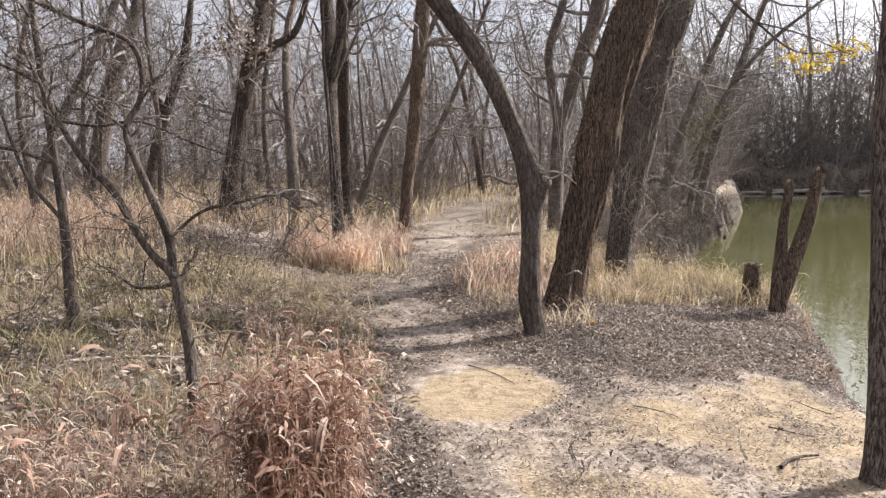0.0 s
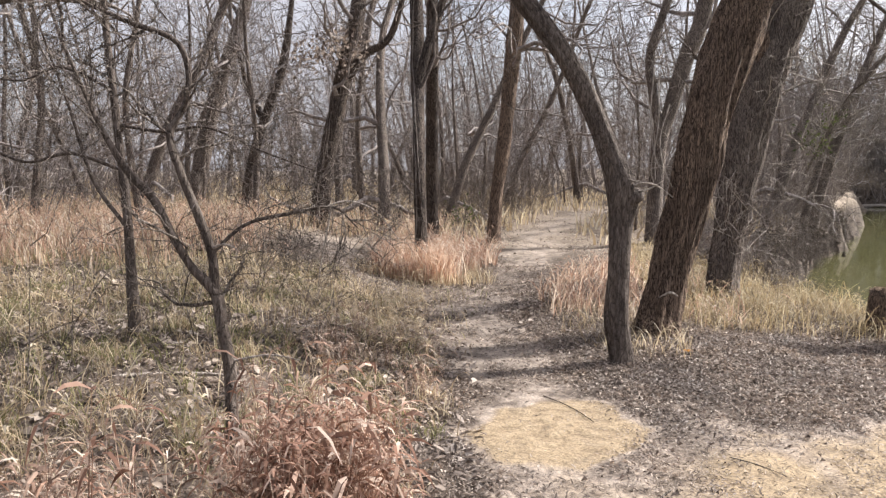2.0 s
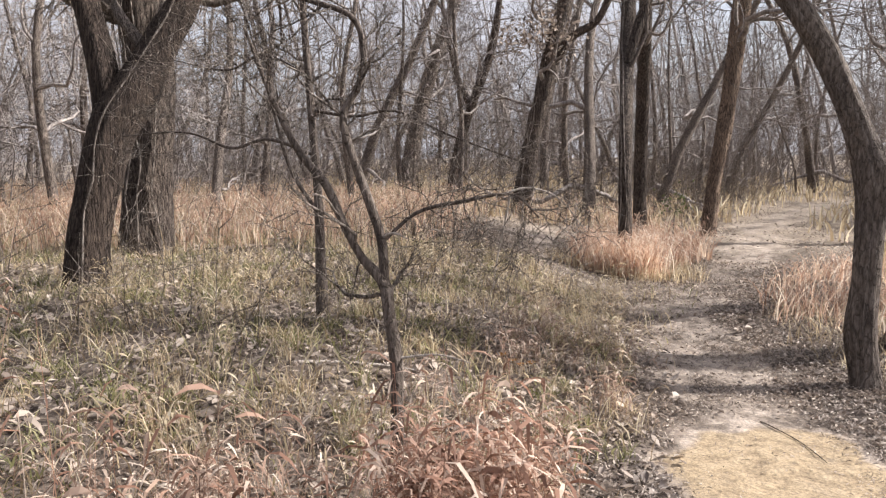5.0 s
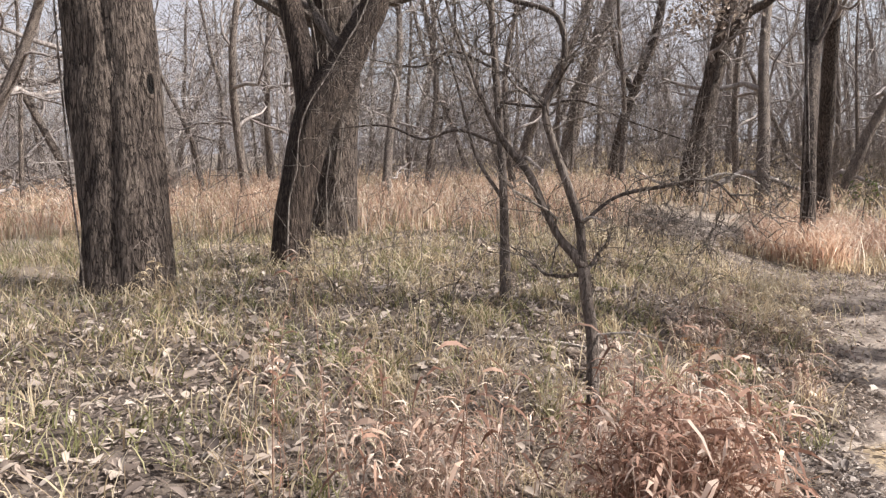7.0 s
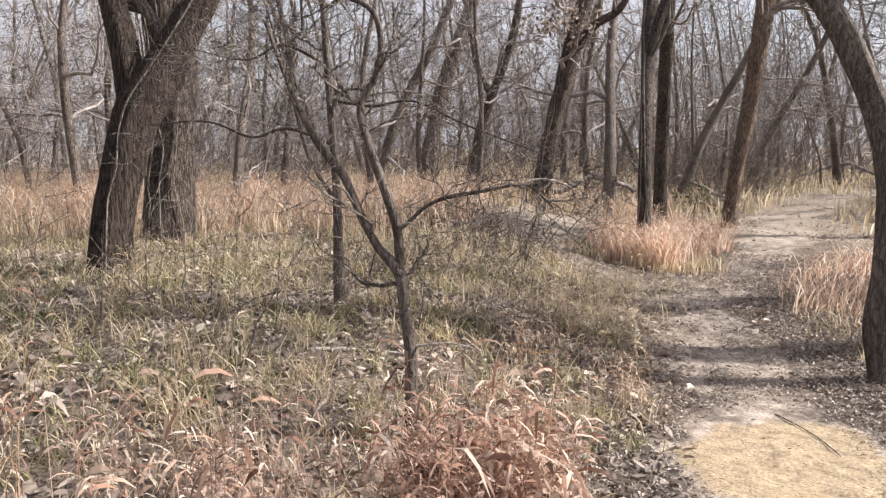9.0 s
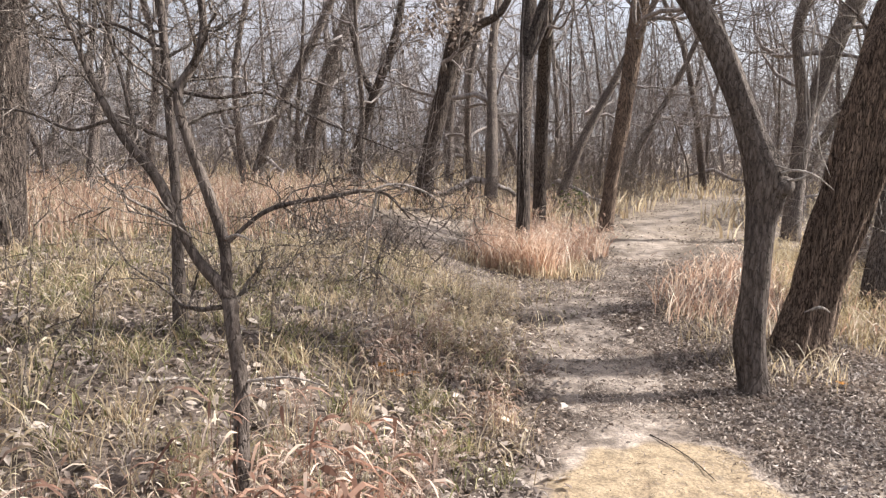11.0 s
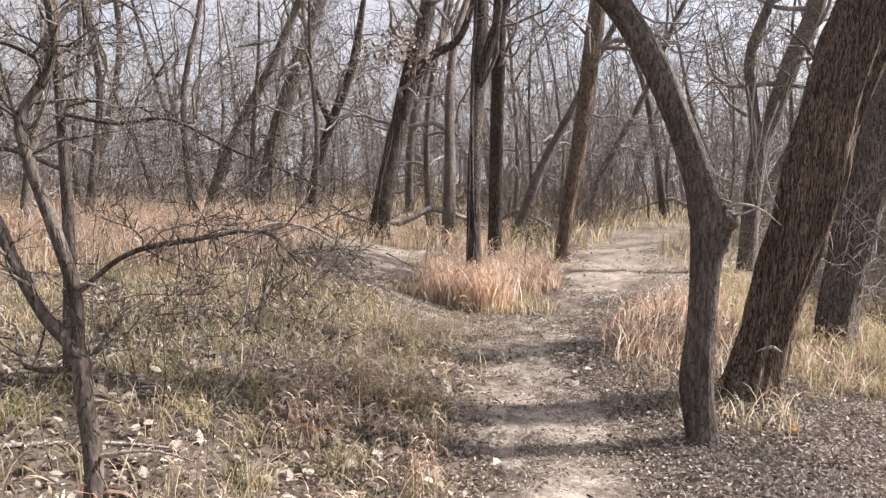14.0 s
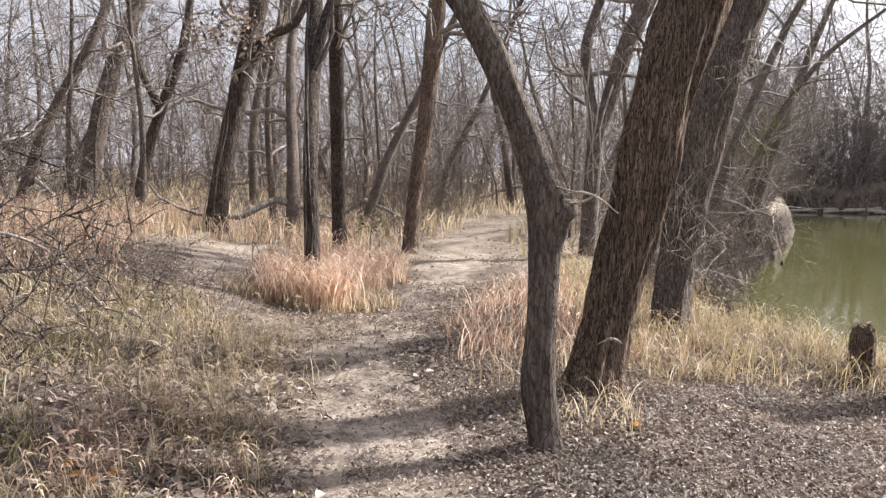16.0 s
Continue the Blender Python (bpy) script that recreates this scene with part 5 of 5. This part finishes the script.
foliage(big_tree, [(3.95, 8.2, 2.72), (4.2, 8.2, 2.66), (4.4, 8.25, 2.74), (4.6, 8.3, 2.82)], (0.1, 0.08, 0.07), 34, 0.038, YELLOW_LEAF, 5, "sparse bright yellow leaves")
foliage(crook_tree, [(0.9, 6.7, 3.3), (1.5, 7.0, 3.5), (-0.5, 6.8, 3.5)], (0.2, 0.15, 0.12), 14, 0.03, YELLOW_LEAF, 6, "few yellow leaves")


# a fishing float caught in the bough over the river
def fishing_float(x, y, z, top):
    ob = thing("fishing_float", (x, y, z), "dark fishing float hanging on a line over the river", "fishing float")
    st = Stems()
    st.tube([(0, 0, 0.08), (0, 0, top - z)], [0.006, 0.006], 5)
    part("line", st.mesh("line", DEAD_WOOD), ob, "thin pale fishing line")
    st = Stems()
    prof = [(0.09, 0.004), (0.07, 0.02), (0.03, 0.035), (-0.02, 0.06), (-0.06, 0.062), (-0.085, 0.04), (-0.09, 0.004)]
    st.tube([(0, 0, h) for h, _ in prof], [w for _, w in prof], 14)
    part("bob", st.mesh("bob", BARK_DARK), ob, "dark bell-shaped weight")


fishing_float(9.62, 24.19, -1.07, 3.96)
strand_thing("fallen_branch", "long bare branch reaching out from the bank over the water", "branch", [(8.6, 25.0, 1.4, 0.05), (9.62, 24.19, 3.96 + 0.02, 0.03), (10.4, 22.6, 3.96 + 0.3, 0.012)], BARK_GREY, 8, 0.1)


def big_leaf(x, y, turn, size, mat, label):
    r = np.random.RandomState(int(abs(x * 100)))
    k = []
    n = 12
    for i in range(n):
        a = 2 * math.pi * i / n
        q = size * (0.55 + 0.45 * abs(math.cos(a * 2.5))) * r.uniform(0.85, 1.1)
        k.append((q * math.cos(a + turn), q * math.sin(a + turn), 0.25 * q * r.uniform(0.0, 1.0)))
    verts = [(0, 0, 0.006)] + k
    faces = [(0, 1 + i, 1 + (i + 1) % n) for i in range(n)]
    ob = new("fallen_leaf", mesh_from("fallen_leaf", verts, faces, mat, False))
    ob.location = (x, y, on(x, y) + 0.03)
    return tagged(ob, label, "leaf", "large fallen leaves")


big_leaf(-1.47, 5.44, 0.0, 0.05, ORANGE_LEAF, "large curled orange-brown fallen leaf")
big_leaf(-1.38, 5.40, 0.7, 0.05, ORANGE_LEAF, "large curled orange-brown fallen leaf")
big_leaf(-1.27, 5.50, 1.4, 0.05, ORANGE_LEAF, "large curled orange-brown fallen leaf")
big_leaf(1.43, 6.76, 2.1, 0.045, ORANGE_LEAF, "large curled orange-brown fallen leaf")
big_leaf(-1.32, 5.39, 2.8, 0.045, ORANGE_LEAF, "large curled orange-brown fallen leaf")

r = np.random.RandomState(95)
for _ in range(22):
    x = r.uniform(22, 55)
    y = float(far_shore(x)) - r.uniform(0.3, 1.0)
    ln, a = r.uniform(0.8, 3.0), r.normal(0, 0.35)
    z0, rad = WATER_LEVEL + r.uniform(0.0, 0.25), r.uniform(0.08, 0.2)
    strand_thing("driftwood", "pale drift log lying along the far waterline", "driftwood", [(x, y, z0, rad), (x + ln * 0.5 * math.cos(a), y + ln * 0.5 * math.sin(a), z0 + 0.08, rad * 0.9),
                 (x + ln * math.cos(a), y + ln * math.sin(a), z0 + r.uniform(0, 0.3), rad * 0.6)], DEAD_WOOD, 7, 0.3, "drift logs")

st = Stems()
kk = spline(local([(1.27, 7.36, 0.40, 0.004), (1.33, 7.32, 0.44, 0.009), (1.38, 7.31, 0.455, 0.011), (1.44, 7.33, 0.42, 0.004)], tuple(big_tree.location)), 0.01)
st.tube(kk[:, :3], kk[:, 3], 8, 0.5, 2.0)
part("shelf_fungus", st.mesh("shelf_fungus", DEAD_WOOD), big_tree, "pale curled shelf fungus on the bark")

for kn in ([(1.16, 7.30, 2.54, 0.007), (1.13, 7.25, 2.08, 0.005), (1.18, 7.21, 1.71, 0.004), (1.29, 7.19, 1.52, 0.002)], [(1.20, 7.29, 2.42, 0.007), (1.20, 7.24, 2.01, 0.005), (1.14, 7.20, 1.63, 0.004), (1.17, 7.18, 1.47, 0.002)], [(1.30, 7.27, 2.20, 0.007), (1.22, 7.23, 1.90, 0.005), (1.25, 7.20, 1.64, 0.004), (1.33, 7.19, 1.45, 0.002)], [(1.09, 7.27, 2.31, 0.007), (1.16, 7.24, 1.97, 0.005), (1.18, 7.19, 1.52, 0.004)]):
    strand_thing("hanging_twig", "bleached dead twig hanging between the two trunks", "twig", kn, DEAD_WOOD, 5, 0.05, "hanging dead twigs")
foliage(vine_tree, [(-5.19, 17.67, 4.51), (-4.75, 17.97, 4.69), (-5.49, 17.59, 4.38), (-4.55, 17.98, 4.37)], (0.3, 0.3, 0.22), 130, 0.07, LITTER, 8, "matted clump of dead brown leaves and vine")
foliage(bend_tree, [(8.42, 23.50, 2.30), (8.17, 23.51, 2.54), (8.76, 23.61, 3.12)], (0.25, 0.25, 0.2), 60, 0.06, GREEN_LEAF, 9, "few yellow-green leaves")
shrub = sapling("small leafy shrub at the foot of the slender trees", [[(-1.20, 12.90, on(-1.20, 12.90), 0.012), (-1.20, 12.90, 0.5, 0.008), (-1.15, 12.90, 0.9, 0.004)]], BARK_GREY, 44, 8, 0.3)
foliage(shrub, [(-1.30, 12.90, 0.75), (-1.10, 12.90, 0.9)], (0.13, 0.13, 0.13), 36, 0.035, GREEN_LEAF, 10, "sparse yellow-green leaves")
